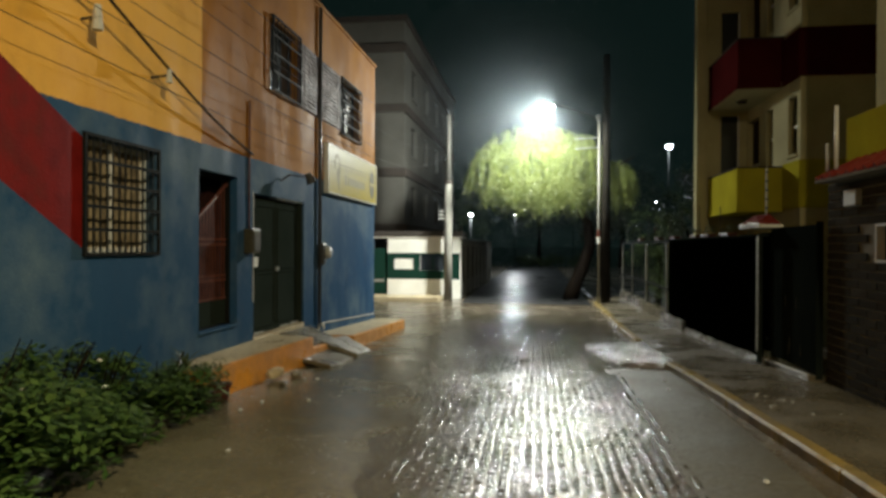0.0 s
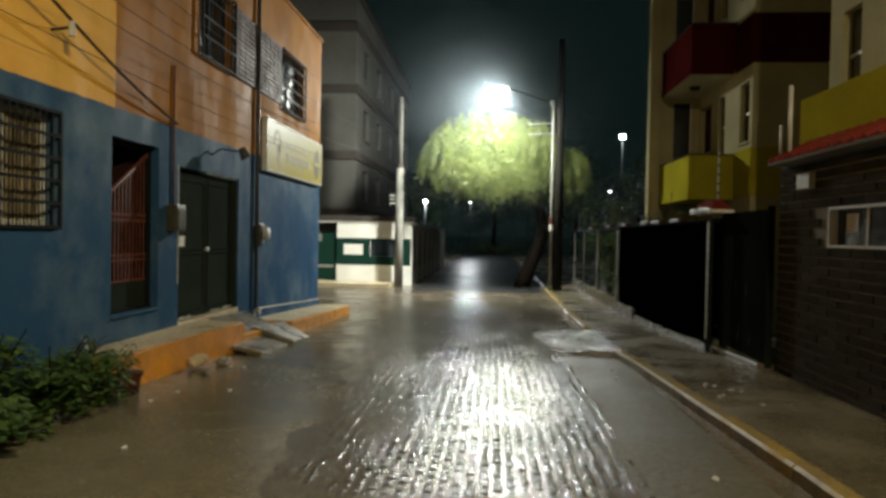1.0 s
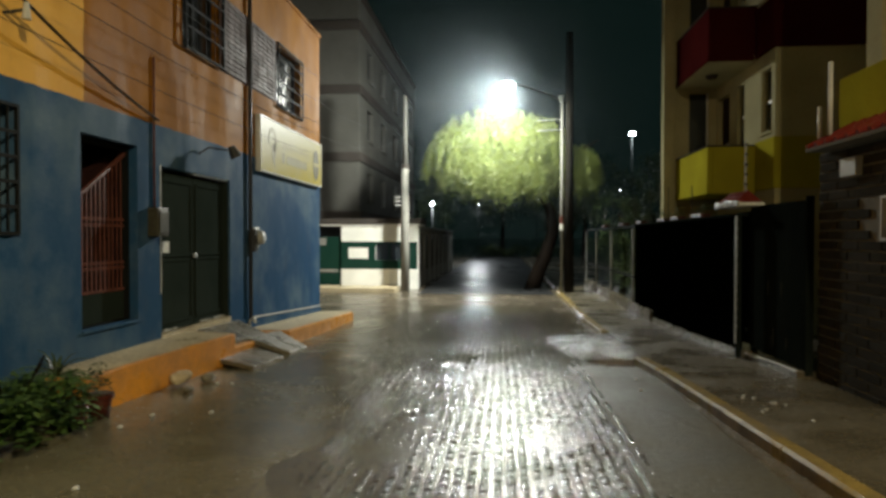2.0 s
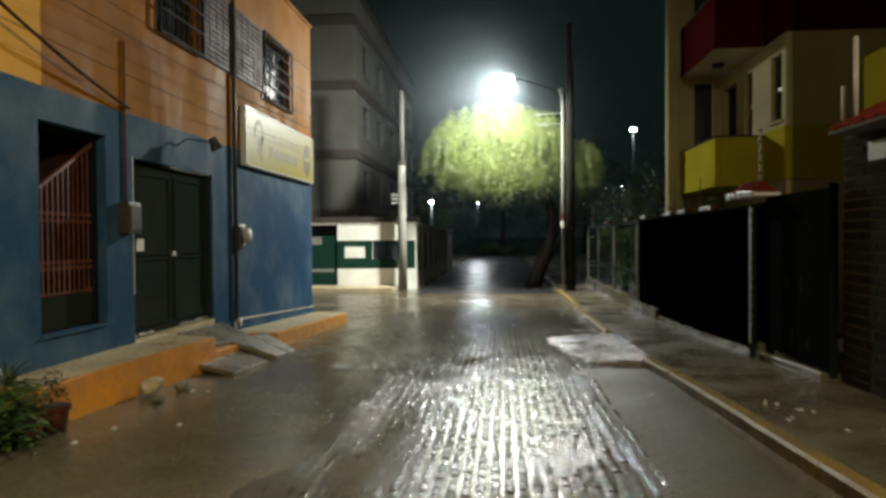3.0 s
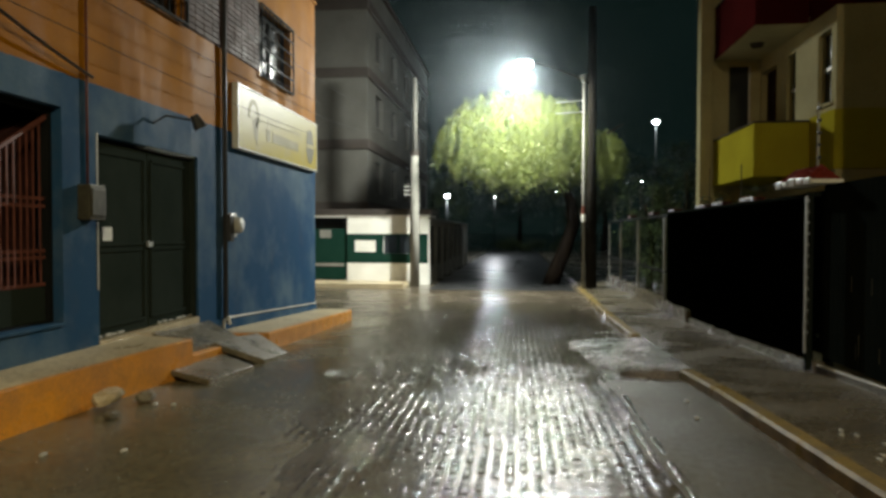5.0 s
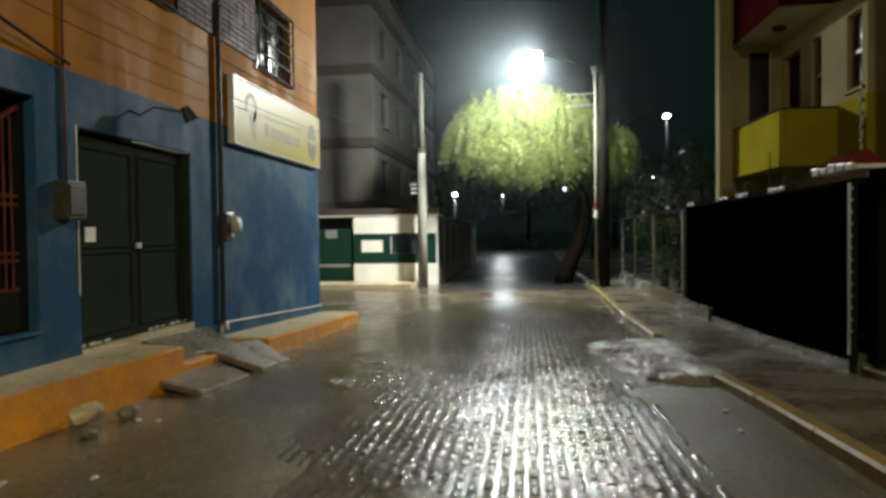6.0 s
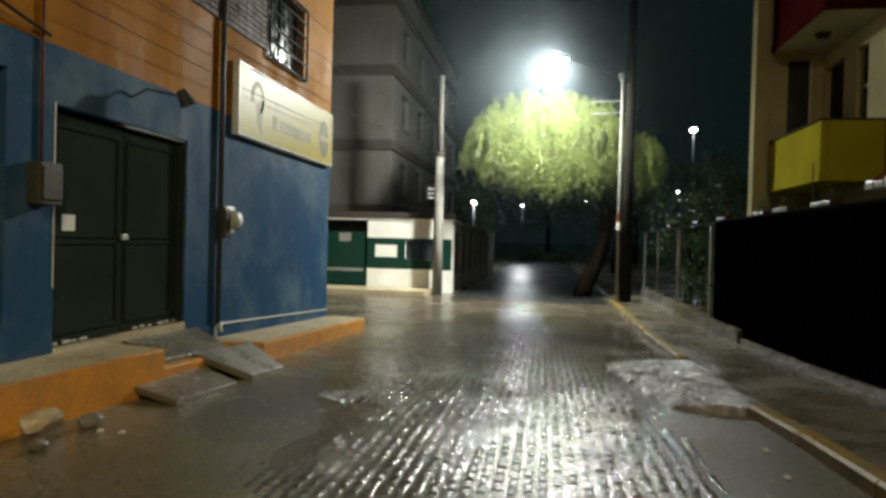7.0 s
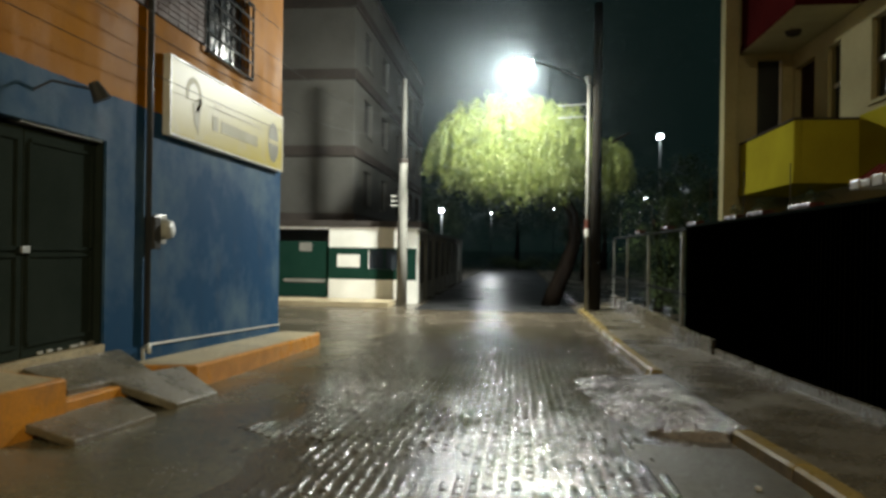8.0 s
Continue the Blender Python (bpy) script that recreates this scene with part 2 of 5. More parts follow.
M_INK = material("printed_dark_ink", (0.085, 0.075, 0.03), (0.06, 0.05, 0.02), (0.5, 0.6), 3, 40, 0, spec=0.2)
M_INK_MID = material("printed_olive_ink", (0.20, 0.17, 0.06), (0.17, 0.145, 0.05), (0.5, 0.6), 3, 40, 0)
M_INK_PALE = material("printed_pale_ink", (0.33, 0.28, 0.12), (0.30, 0.25, 0.10), (0.4, 0.5), 3, 40, 0)
M_PAPER = material("white_paper", (0.72, 0.72, 0.68), (0.62, 0.62, 0.58), (0.7, 0.8), 5, 50, 0.1)
# near-black colour puts the darkness of unlit rooms behind the openings
M_DARK = material("unlit_room_dark", (0.012, 0.011, 0.010), (0.02, 0.018, 0.016), (0.7, 0.9), 2, 20, 0.1)
M_CURTAIN = material("pale_curtain", (0.34, 0.28, 0.18), (0.05, 0.035, 0.022), (0.7, 0.9), 2.6, 20, 0.2, stretch=(1, 2.2, 0.7))
M_STAIR = material("red_stair_wall", (0.05, 0.018, 0.014), (0.03, 0.012, 0.01), (0.5, 0.8), 2, 25, 0.2)
M_STAIR_SIDE = material("stair_side_plaster", (0.035, 0.012, 0.010), (0.02, 0.008, 0.007), (0.5, 0.8), 2.2, 25, 0.2, stretch=(1, 1.6, 0.6))
M_CLAY = material("wet_clay_pot", (0.075, 0.02, 0.014), (0.04, 0.012, 0.009), (0.25, 0.5), 5, 45, 0.3)
M_SOIL = wet("wet_soil", (0.025, 0.018, 0.012), (0.045, 0.034, 0.022), 0.3, 0.7, 3, 0.8, 0.02, 14)
M_HEDGE_FAR = leaf_material("far_shrub_leaf", (0.05, 0.075, 0.03), (0.10, 0.13, 0.055), 0.3)
mr, nr, lr, pr = nodes_of("rain_water")
pr.inputs["Base Color"].default_value = (0.72, 0.88, 1.0, 1)
pr.inputs["Roughness"].default_value = 0.3
tr, mxr, trl, mx2 = nr.new("ShaderNodeBsdfTransparent"), nr.new("ShaderNodeMixShader"), nr.new("ShaderNodeBsdfTranslucent"), nr.new("ShaderNodeMixShader")
mxr.inputs[0].default_value, mx2.inputs[0].default_value = 0.16, 0.5
trl.inputs["Color"].default_value = (0.72, 0.88, 1.0, 1)
lr.new(pr.outputs[0], mx2.inputs[1])
lr.new(trl.outputs[0], mx2.inputs[2])
lr.new(tr.outputs[0], mxr.inputs[1])
lr.new(mx2.outputs[0], mxr.inputs[2])
lr.new(mxr.outputs[0], nr["Material Output"].inputs["Surface"])
M_RAIN = mr
M_SPLASH = material("splash_water", (0.55, 0.57, 0.58), (0.40, 0.42, 0.43), (0.05, 0.15), 9, 60, 0, spec=0.8)
M_LED = emitter("led_panel", (0.88, 0.95, 1.0), 50.0)
M_LED_FAR = emitter("far_led", (0.86, 0.95, 1.0), 30.0)
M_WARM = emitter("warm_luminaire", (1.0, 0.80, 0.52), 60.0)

mg, ng, lg, pg = nodes_of("window_glass")
pg.inputs["Base Color"].default_value = (0.03, 0.035, 0.04, 1)
pg.inputs["Roughness"].default_value = 0.06
pg.inputs["Specular IOR Level"].default_value = 0.6
lg.new(ramp(ng, lg, noise_node(ng, lg, ng.new("ShaderNodeNewGeometry").outputs["Position"], 6, 4), 0.03, 0.22), pg.inputs["Roughness"])
M_GLASS = mg


# ---- mesh helpers ----
def box(bm, x0, x1, y0, y1, z0, z1, bevel=0.0):
    vs = [bm.verts.new((x, y, z)) for x in (x0, x1) for y in (y0, y1) for z in (z0, z1)]
    fs = [bm.faces.new([vs[i] for i in q]) for q in ((0, 1, 3, 2), (4, 6, 7, 5), (0, 4, 5, 1), (2, 3, 7, 6), (0, 2, 6, 4), (1, 5, 7, 3))]
    if bevel:
        es = list({e for f in fs for e in f.edges})
        bmesh.ops.bevel(bm, geom=es, offset=bevel, segments=2, affect="EDGES", profile=0.5)
    return bm


def boxed(x0, x1, y0, y1, z0, z1, bevel=0.0):
    return box(bmesh.new(), x0, x1, y0, y1, z0, z1, bevel)


def prism(bm, pts, z0, z1):
    """An upright prism on a list of (x, y), counter-clockwise; z0 and z1 numbers or functions of y."""
    f0 = z0 if callable(z0) else (lambda y: z0)
    f1 = z1 if callable(z1) else (lambda y: z1)
    a = [bm.verts.new((x, y, f0(y))) for x, y in pts]
    b = [bm.verts.new((x, y, f1(y))) for x, y in pts]
    bm.faces.new(a[::-1]), bm.faces.new(b)
    for i in range(len(pts)):
        j = (i + 1) % len(pts)
        bm.faces.new((a[i], a[j], b[j], b[i]))
    return bm


def tube(bm, pts, r, seg=6, r_end=None):
    """A round bar along points, tapering to r_end."""
    pts = [Vector(p) for p in pts]
    rings = []
    for i, p in enumerate(pts):
        d = (pts[min(i + 1, len(pts) - 1)] - pts[max(i - 1, 0)]).normalized()
        u = d.cross(Vector((0, 0, 1)) if abs(d.z) < 0.9 else Vector((0, 1, 0))).normalized()
        v = d.cross(u)
        k = r if r_end is None else r + (r_end - r) * i / (len(pts) - 1)
        rings.append([bm.verts.new(p + k * (math.cos(a) * u + math.sin(a) * v)) for a in (2 * math.pi * s / seg for s in range(seg))])
    for a, b in zip(rings, rings[1:]):
        for s in range(seg):
            t = (s + 1) % seg
            bm.faces.new((a[s], a[t], b[t], b[s]))
    bm.faces.new(rings[0][::-1]), bm.faces.new(rings[-1])
    return bm


def finish(name, bm, mat, smooth=False):
    bmesh.ops.recalc_face_normals(bm, faces=bm.faces)
    me = bpy.data.meshes.new(name)
    bm.to_mesh(me)
    bm.free()
    me.materials.append(mat)
    if smooth:
        for f in me.polygons:
            f.use_smooth = True
    return new(name, me)


def part(name, bm, mat, parent, label="", smooth=False):
    ob = finish(name, bm, mat, smooth)
    ob.parent = parent
    ob.matrix_parent_inverse = parent.matrix_basis.inverted()
    return tagged(ob, label) if label else ob


def thing(name, where, label, category, group="", kind=""):
    ob = new(name)
    ob.empty_display_size = 0.2
    ob.matrix_basis = pose(*where)
    return tagged(ob, label, category, group, kind)


def solo(name, bm, mat, label, category, group="", kind="", smooth=False):
    return tagged(finish(name, bm, mat, smooth), label, category, group, kind)


def pierced(bm, fixed, thick, a0, a1, z0, z1, holes, axis="x"):
    """A wall of that thickness in a plane of fixed x (or y) with rectangular openings (a0, a1, z0, z1) that go through."""
    As = sorted({a0, a1, *[h[0] for h in holes], *[h[1] for h in holes]})
    Zs = sorted({z0, z1, *[h[2] for h in holes], *[h[3] for h in holes]})
    at = (lambda d, a, z: (fixed + d, a, z)) if axis == "x" else (lambda d, a, z: (a, fixed + d, z))
    solid = {}
    for i in range(len(As) - 1):
        for j in range(len(Zs) - 1):
            ca, cz = (As[i] + As[i + 1]) / 2, (Zs[j] + Zs[j + 1]) / 2
            solid[i, j] = not any(h[0] < ca < h[1] and h[2] < cz < h[3] for h in holes)
    quad = lambda *ps: bm.faces.new([bm.verts.new(at(*p)) for p in ps])
    for (i, j), s in solid.items():
        if not s:
            continue
        p, q, u, v = As[i], As[i + 1], Zs[j], Zs[j + 1]
        quad((0, p, u), (0, q, u), (0, q, v), (0, p, v))
        quad((thick, p, u), (thick, p, v), (thick, q, v), (thick, q, u))
        if not solid.get((i - 1, j)):
            quad((0, p, u), (0, p, v), (thick, p, v), (thick, p, u))
        if not solid.get((i + 1, j)):
            quad((0, q, u), (thick, q, u), (thick, q, v), (0, q, v))
        if not solid.get((i, j - 1)):
            quad((0, p, u), (thick, p, u), (thick, q, u), (0, q, u))
        if not solid.get((i, j + 1)):
            quad((0, p, v), (0, q, v), (thick, q, v), (thick, p, v))
    bmesh.ops.remove_doubles(bm, verts=bm.verts, dist=0.0005)
    return bm


PROFILE_Y = (-300, -20, 0, 6, 9, 12.6, 16.5, 26, 2000)
PROFILE_Z = (0.45, 0.45, 0.14, 0.05, 0.0, -0.17, -0.28, -0.30, -0.30)


def gz(y):
    """The street's height: it falls gently ahead and then levels out."""
    return float(np.interp(y, PROFILE_Y, PROFILE_Z))


def strip(bm, x0, x1, y0, y1, lift, step=1.0, depth=0.0):
    """A sheet over the street's profile, with skirts of that depth."""
    n = max(1, math.ceil((y1 - y0) / step))
    ys = [y0 + (y1 - y0) * i / n for i in range(n + 1)]
    f0 = x0 if callable(x0) else (lambda y: x0)
    f1 = x1 if callable(x1) else (lambda y: x1)
    top = [(bm.verts.new((f0(y), y, gz(y) + lift)), bm.verts.new((f1(y), y, gz(y) + lift))) for y in ys]
    for a, b in zip(top, top[1:]):
        bm.faces.new((a[0], a[1], b[1], b[0]))
    if depth:
        low = [(bm.verts.new((f0(y), y, gz(y) + lift - depth)), bm.verts.new((f1(y), y, gz(y) + lift - depth))) for y in ys]
        for t0, t1, l0, l1 in zip(top, top[1:], low, low[1:]):
            bm.faces.new((t0[0], t1[0], l1[0], l0[0]))
            bm.faces.new((t0[1], l0[1], l1[1], t1[1]))
        bm.faces.new((top[0][0], low[0][0], low[0][1], top[0][1]))
        bm.faces.new((top[-1][0], top[-1][1], low[-1][1], low[-1][0]))
    return bm


# ---- ground ----
bm = bmesh.new()
ys = [-300, -20, -8, 0, 3, 6, 7.5, 9, 10.8, 12.6, 14.5, 16.5, 21, 26, 40, 90, 300, 1500]
xs = [-1200, -60, -14, -3.6, 3.7, 14, 60, 1200]
grid = [[bm.verts.new((x, y, gz(y) - 0.014)) for x in xs] for y in ys]
for r0, r1 in zip(grid, grid[1:]):
    for i in range(len(xs) - 1):
        bm.faces.new((r0[i], r0[i + 1], r1[i + 1], r1[i]))
solo("ground", bm, M_GROUND, "dark wet concrete and earth ground of the street", "ground", kind="structure")

solo("road", strip(bmesh.new(), -2.35, 2.15, 23.4, 95, 0.004, 6, 0.05), M_ASPHALT, "dark rain-wet asphalt road beyond the crossing", "road", kind="structure")

solo("road_edge", strip(bmesh.new(), -3.12, lambda y: float(np.interp(y, (2, 8, 12.5, 17), (-0.6, -0.85, -1.5, -1.9))), -2, 16.6, -0.009, 0.8, 0.05), M_LANE, "smooth rain-wet concrete lane beside the steps", "road", kind="structure")
solo("road_edge", strip(bmesh.new(), 1.2, 2.2, -2, 9.9, -0.010, 0.8, 0.05), M_GUTTER, "smooth rain-wet gutter lane beside the kerb", "road", kind="structure")

# kerbs and sidewalk on the gate side
def edge_r(y):
    return float(np.interp(y, (-10, 0, 5, 10, 14, 22, 60), (2.62, 2.52, 2.40, 2.14, 2.2, 2.24, 2.3)))


solo("pavement", strip(bmesh.new(), lambda y: edge_r(y) + 0.165, 3.80, -12, 60, 0.07, 0.8, 0.3), M_WALK, "rain-wet grey concrete sidewalk beside the black fence", "pavement", kind="structure")

# broken concrete ramp from the road up to the sidewalk, with water running over it
bm = bmesh.new()
sheet = []
ramp_rng = random.Random(31)
NY, NX = 104, 34
for i in range(NY):
    y = 10.05 + 3.45 * i / (NY - 1)
    inner = edge_r(y) + 0.17
    outer = float(np.interp(y, (10.05, 10.2, 10.7, 11.3, 13.0, 13.3, 13.5), (1.95, 1.62, 1.42, 1.28, 1.14, 1.30, 1.75))) + 0.035 * math.sin(9 * y) + 0.02 * math.sin(23 * y)
    row = []
    for k in range(NX):
        f = k / (NX - 1)
        x = outer + (inner - outer) * f
        ends = min(1.0, i / 5, (NY - 1 - i) / 5)
        z = gz(y) - 0.035 + ends * (0.055 * min(1.0, f / 0.14) ** 0.7 + 0.052 * f)
        if 0 < k < NX - 1 and 0 < i < NY - 1:
            z += 0.007 * math.sin(5.2 * y + 2 * math.sin(3 * x)) + 0.005 * math.sin(19 * x + 4 * y) + ramp_rng.uniform(-1, 1) * (0.012 if f < 0.55 else 0.006)
            z -= 0.016 * math.exp(-((y - 12.35 - 0.12 * math.sin(6 * x)) / 0.03) ** 2) + 0.014 * math.exp(-((y - 11.45 - 0.1 * math.sin(5 * x + 1)) / 0.03) ** 2)
        row.append(bm.verts.new((x, y, z)))
    sheet.append(row)
for r0, r1 in zip(sheet, sheet[1:]):
    for k in range(NX - 1):
        bm.faces.new((r0[k], r0[k + 1], r1[k + 1], r1[k]))
solo("driveway", bm, M_WATER, "pale broken concrete ramp with water running over it", "driveway", kind="structure")


def kerb(y0, y1, label):
    """A kerb laid in stones of about a metre, worn yellow on top."""
    k = thing("kerb", (edge_r(y0), y0, gz(y0)), label, "kerb", "kerbs", "structure")
    n = max(1, round((y1 - y0) / 1.0))
    for i in range(n):
        a, b = y0 + (y1 - y0) * i / n + 0.004, y0 + (y1 - y0) * (i + 1) / n - 0.004
        bm = bmesh.new()
        w = random.uniform(-0.006, 0.006)
        pts = []
        for y in (a, b):
            e, z = edge_r(y) + w, gz(y)
            pts.append([(e, y, z - 0.1), (e + 0.008, y, z + 0.070), (e + 0.03, y, z + 0.092), (e + 0.14, y, z + 0.092), (e + 0.158, y, z + 0.078), (e + 0.16, y, z - 0.1)])
        vs = [[bm.verts.new(p) for p in ring] for ring in pts]
        for s in range(6):
            t = (s + 1) % 6
            bm.faces.new((vs[0][s], vs[0][t], vs[1][t], vs[1][s]))
        bm.faces.new(vs[0][::-1]), bm.faces.new(vs[1])
        part("kerb_stone", bm, M_KERB, k)


kerb(-6, 10.1, "worn yellow-painted concrete kerb, chipped and wet")
kerb(13.55, 24.0, "worn yellow-painted concrete kerb by the lamp pole")


# ---- blue and orange house ----
FX = -3.65
WIN = (5.47, 6.60, 1.62, 2.66)
DOOR = (7.50, 8.52, 0.62, 2.60)
GATE = (9.04, 11.10, 0.36, 2.43)
UP1 = (9.60, 10.74, 4.03, 5.10)
UP2 = (13.20, 14.66, 3.97, 5.08)
house = thing("house", (-6.5, 4, 0), "two-storey corner house, blue below, orange above, with red chevron", "house")
part("wall", pierced(bmesh.new(), FX, -0.24, -9.0, 16.10, -0.6, 6.05, (WIN, DOOR, GATE, UP1, UP2)), M_FACADE, house, "painted street wall, blue dado under orange and yellow")
part("wall", boxed(-10, FX - 0.24, 15.86, 16.10, -0.6, 6.05), M_FACADE, house, "painted end wall on the side street")
part("wall", boxed(-10, -9.8, -9, 15.86, -0.6, 6.05), M_BLUE_SIDE, house)
part("wall", boxed(-9.8, FX - 0.24, -9, -8.8, -0.6, 6.05), M_BLUE_SIDE, house)
part("roof", boxed(-9.8, FX - 0.24, -8.8, 15.86, 5.7, 5.9), M_CONCRETE, house, "flat concrete roof")
part("coping", boxed(FX - 0.28, FX + 0.035, -9, 16.14, 6.05, 6.11, 0.012), M_FACADE, house)
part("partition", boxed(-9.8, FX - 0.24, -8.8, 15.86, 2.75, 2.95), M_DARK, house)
part("plinth", prism(bmesh.new(), [(FX, 11.25), (FX + 0.022, 11.25), (FX + 0.022, 16.1), (FX, 16.1)], -0.5, lambda y: 0.29 - 0.054 * (y - 11.25)), M_FACADE, house)

cap = bmesh.new()
tube(cap, [(FX + 0.03, y, 0.30 - 0.054 * (y - 11.25)) for y in (11.9, 13, 14.2, 15.4, 16.08)], 0.014, 6)
part("plinth_edge", cap, M_PLASTIC, house, "pale wet edge of the plinth")


def grille(parent, y0, y1, z0, z1, x, ny, nz, mat, r=0.008, frame=0.022):
    """A welded grille: a flat frame, upright bars and cross bars, each a piece of its own."""
    bm = bmesh.new()
    for a in ((y0, y1, z0, z0 + frame), (y0, y1, z1 - frame, z1), (y0, y0 + frame, z0 + frame, z1 - frame), (y1 - frame, y1, z0 + frame, z1 - frame)):
        box(bm, x - 0.012, x + 0.012, *a)
    g = part("grille", bm, mat, parent)
    for i in range(1, ny):
        y = y0 + (y1 - y0) * i / ny
        part("grille_bar", tube(bmesh.new(), [(x, y, z0 + frame), (x, y, z1 - frame)], r, 5), mat, parent)
    for j in range(1, nz):
        z = z0 + (z1 - z0) * j / nz
        part("cross_bar", boxed(x + 0.004, x + 0.012, y0 + frame, y1 - frame, z - 0.010, z + 0.010), mat, parent)
    return g


def house_window(op, label, ny, nz, out, curtain):
    y0, y1, z0, z1 = op
    bm = bmesh.new()
    for a in ((y0, y1, z0, z0 + 0.05), (y0, y1, z1 - 0.05, z1), (y0, y0 + 0.05, z0 + 0.05, z1 - 0.05), (y1 - 0.05, y1, z0 + 0.05, z1 - 0.05), ((y0 + y1) / 2 - 0.02, (y0 + y1) / 2 + 0.02, z0 + 0.05, z1 - 0.05)):
        box(bm, FX - 0.17, FX - 0.12, *a)
    w = part("window", bm, M_BLACK_STEEL if not curtain else M_ALU, house, label)
    for a, b in ((y0 + 0.05, (y0 + y1) / 2 - 0.02), ((y0 + y1) / 2 + 0.02, y1 - 0.05)):
        if curtain:
            bm = bmesh.new()
            n = 22
            top = [(FX - 0.15 + 0.012 * math.sin(i * 1.9), a + (b - a) * i / n) for i in range(n + 1)]
            va = [bm.verts.new((x, y, z0 + 0.05)) for x, y in top]
            vb = [bm.verts.new((x, y, z1 - 0.05)) for x, y in top]
            for i in range(n):
                bm.faces.new((va[i], va[i + 1], vb[i + 1], vb[i]))
            part("curtain", bm, M_CURTAIN, w)
        else:
            part("pane", boxed(FX - 0.15, FX - 0.143, a, b, z0 + 0.05, z1 - 0.05), M_GLASS, w)
    x = FX + out
    bm = bmesh.new()
    for a in ((y0 - 0.03, y1 + 0.03, z0 - 0.03, z0), (y0 - 0.03, y1 + 0.03, z1, z1 + 0.03), (y0 - 0.03, y0, z0, z1), (y1, y1 + 0.03, z0, z1)):
        box(bm, x - 0.014, x + 0.014, *a)
    for y in (y0 - 0.02, y1 + 0.02):
        for z in (z0 - 0.02, z1 + 0.02):
            box(bm, FX, x - 0.014, y - 0.01, y + 0.01, z - 0.01, z + 0.01)
    part("grille_frame", bm, M_BLACK_STEEL, w)
    for i in range(1, ny):
        y = y0 + (y1 - y0) * i / ny
        part("grille_bar", tube(bmesh.new(), [(x, y, z0), (x, y, z1)], 0.009, 5), M_BLACK_STEEL, w)
    for j in range(1, nz):
        z = z0 + (z1 - z0) * j / nz
        part("cross_bar", boxed(x + 0.005, x + 0.014, y0, y1, z - 0.016, z + 0.016), M_BLACK_STEEL, w)
    return w


house_window(WIN, "barred window with pale curtains behind", 12, 5, 0.02, True)
house_window(UP1, "dark barred upper window", 8, 4, 0.06, False)
house_window(UP2, "dark barred upper window with wet glinting bars", 9, 5, 0.05, False)

# brick panel between the upper windows
panel = part("brick_panel", boxed(FX, FX + 0.012, UP1[1] + 0.04, UP2[0] - 0.04, 4.02, 5.10), M_BRICK, house, "pale wet brick panel between the windows")
brick_mesh = None
rows_n, cols_n = 14, 10
bw, bh = (UP2[0] - UP1[1] - 0.08) / cols_n, 1.08 / rows_n
for j in range(rows_n):
    for i in range(cols_n):
        if brick_mesh is None:
            b = part("brick", boxed(-0.006, 0.012, -bw / 2 + 0.006, bw / 2 - 0.006, -bh / 2 + 0.005, bh / 2 - 0.005, 0.003), M_BRICK, panel)
            brick_mesh = b.data
        else:
            b = new("brick", brick_mesh)
            b.parent = panel
        b.location = (FX + 0.014 + random.uniform(0, 0.003), UP1[1] + 0.04 + bw * (i + 0.5), 4.02 + bh * (j + 0.5))

# barred entrance with a red stair inside
entry = part("door", boxed(FX - 0.20, FX - 0.10, DOOR[0], DOOR[0] + 0.05, DOOR[2], DOOR[3]), M_BLACK_STEEL, house, "rust-red barred iron entrance door over a dark stairwell")
for a in ((DOOR[1] - 0.05, DOOR[1], DOOR[2], DOOR[3]), (DOOR[0] + 0.05, DOOR[1] - 0.05, DOOR[3] - 0.06, DOOR[3]), (DOOR[0] + 0.05, DOOR[1] - 0.05, DOOR[2], DOOR[2] + 0.05)):
    part("door_frame", boxed(FX - 0.20, FX - 0.10, *a), M_BLACK_STEEL, entry)
part("kick_plate", boxed(FX - 0.16, FX - 0.145, DOOR[0] + 0.05, DOOR[1] - 0.05, DOOR[2] + 0.05, DOOR[2] + 0.38), M_GATE, entry)
for i in range(1, 12):
    y = DOOR[0] + 0.05 + (DOOR[1] - DOOR[0] - 0.1) * i / 12
    part("bar", boxed(FX - 0.130, FX - 0.121, y - 0.008, y + 0.008, DOOR[2] + 0.38, 2.44 + 0.62 * (y - 8.4)), M_RED_STEEL, entry)
for z in (DOOR[2] + 0.38, 1.24, 1.30, 1.70, 1.77):
    part("cross_bar", boxed(FX - 0.150, FX - 0.136, DOOR[0] + 0.05, DOOR[1] - 0.05, z - 0.015, z + 0.015), M_RED_STEEL, entry)
bm = bmesh.new()
prism(bm, [(FX - 0.145, DOOR[0] + 0.05), (FX - 0.11, DOOR[0] + 0.05), (FX - 0.11, DOOR[1] - 0.05), (FX - 0.145, DOOR[1] - 0.05)], lambda y: 2.44 + 0.62 * (y - 8.4), lambda y: 2.475 + 0.62 * (y - 8.4))
part("sloping_rail", bm, M_RED_STEEL, entry)
stair = part("stairwell", boxed(-5.2, FX - 0.95, 8.60, 8.75, 0.36, 2.75), M_STAIR, house, "red-brown stairwell wall behind the bars")
part("stairwell", boxed(FX - 0.95, FX - 0.90, 7.0, 8.75, 0.36, 2.75), M_STAIR, house)
bm = bmesh.new()
prism(bm, [(FX - 0.86, 7.1), (FX - 0.34, 7.1), (FX - 0.34, 8.58), (FX - 0.86, 8.58)], 0.36, lambda y: 2.42 + 0.62 * (y - 8.4))
part("stair_flight", bm, M_STAIR_SIDE, house, "pinkish plastered side of the stair")
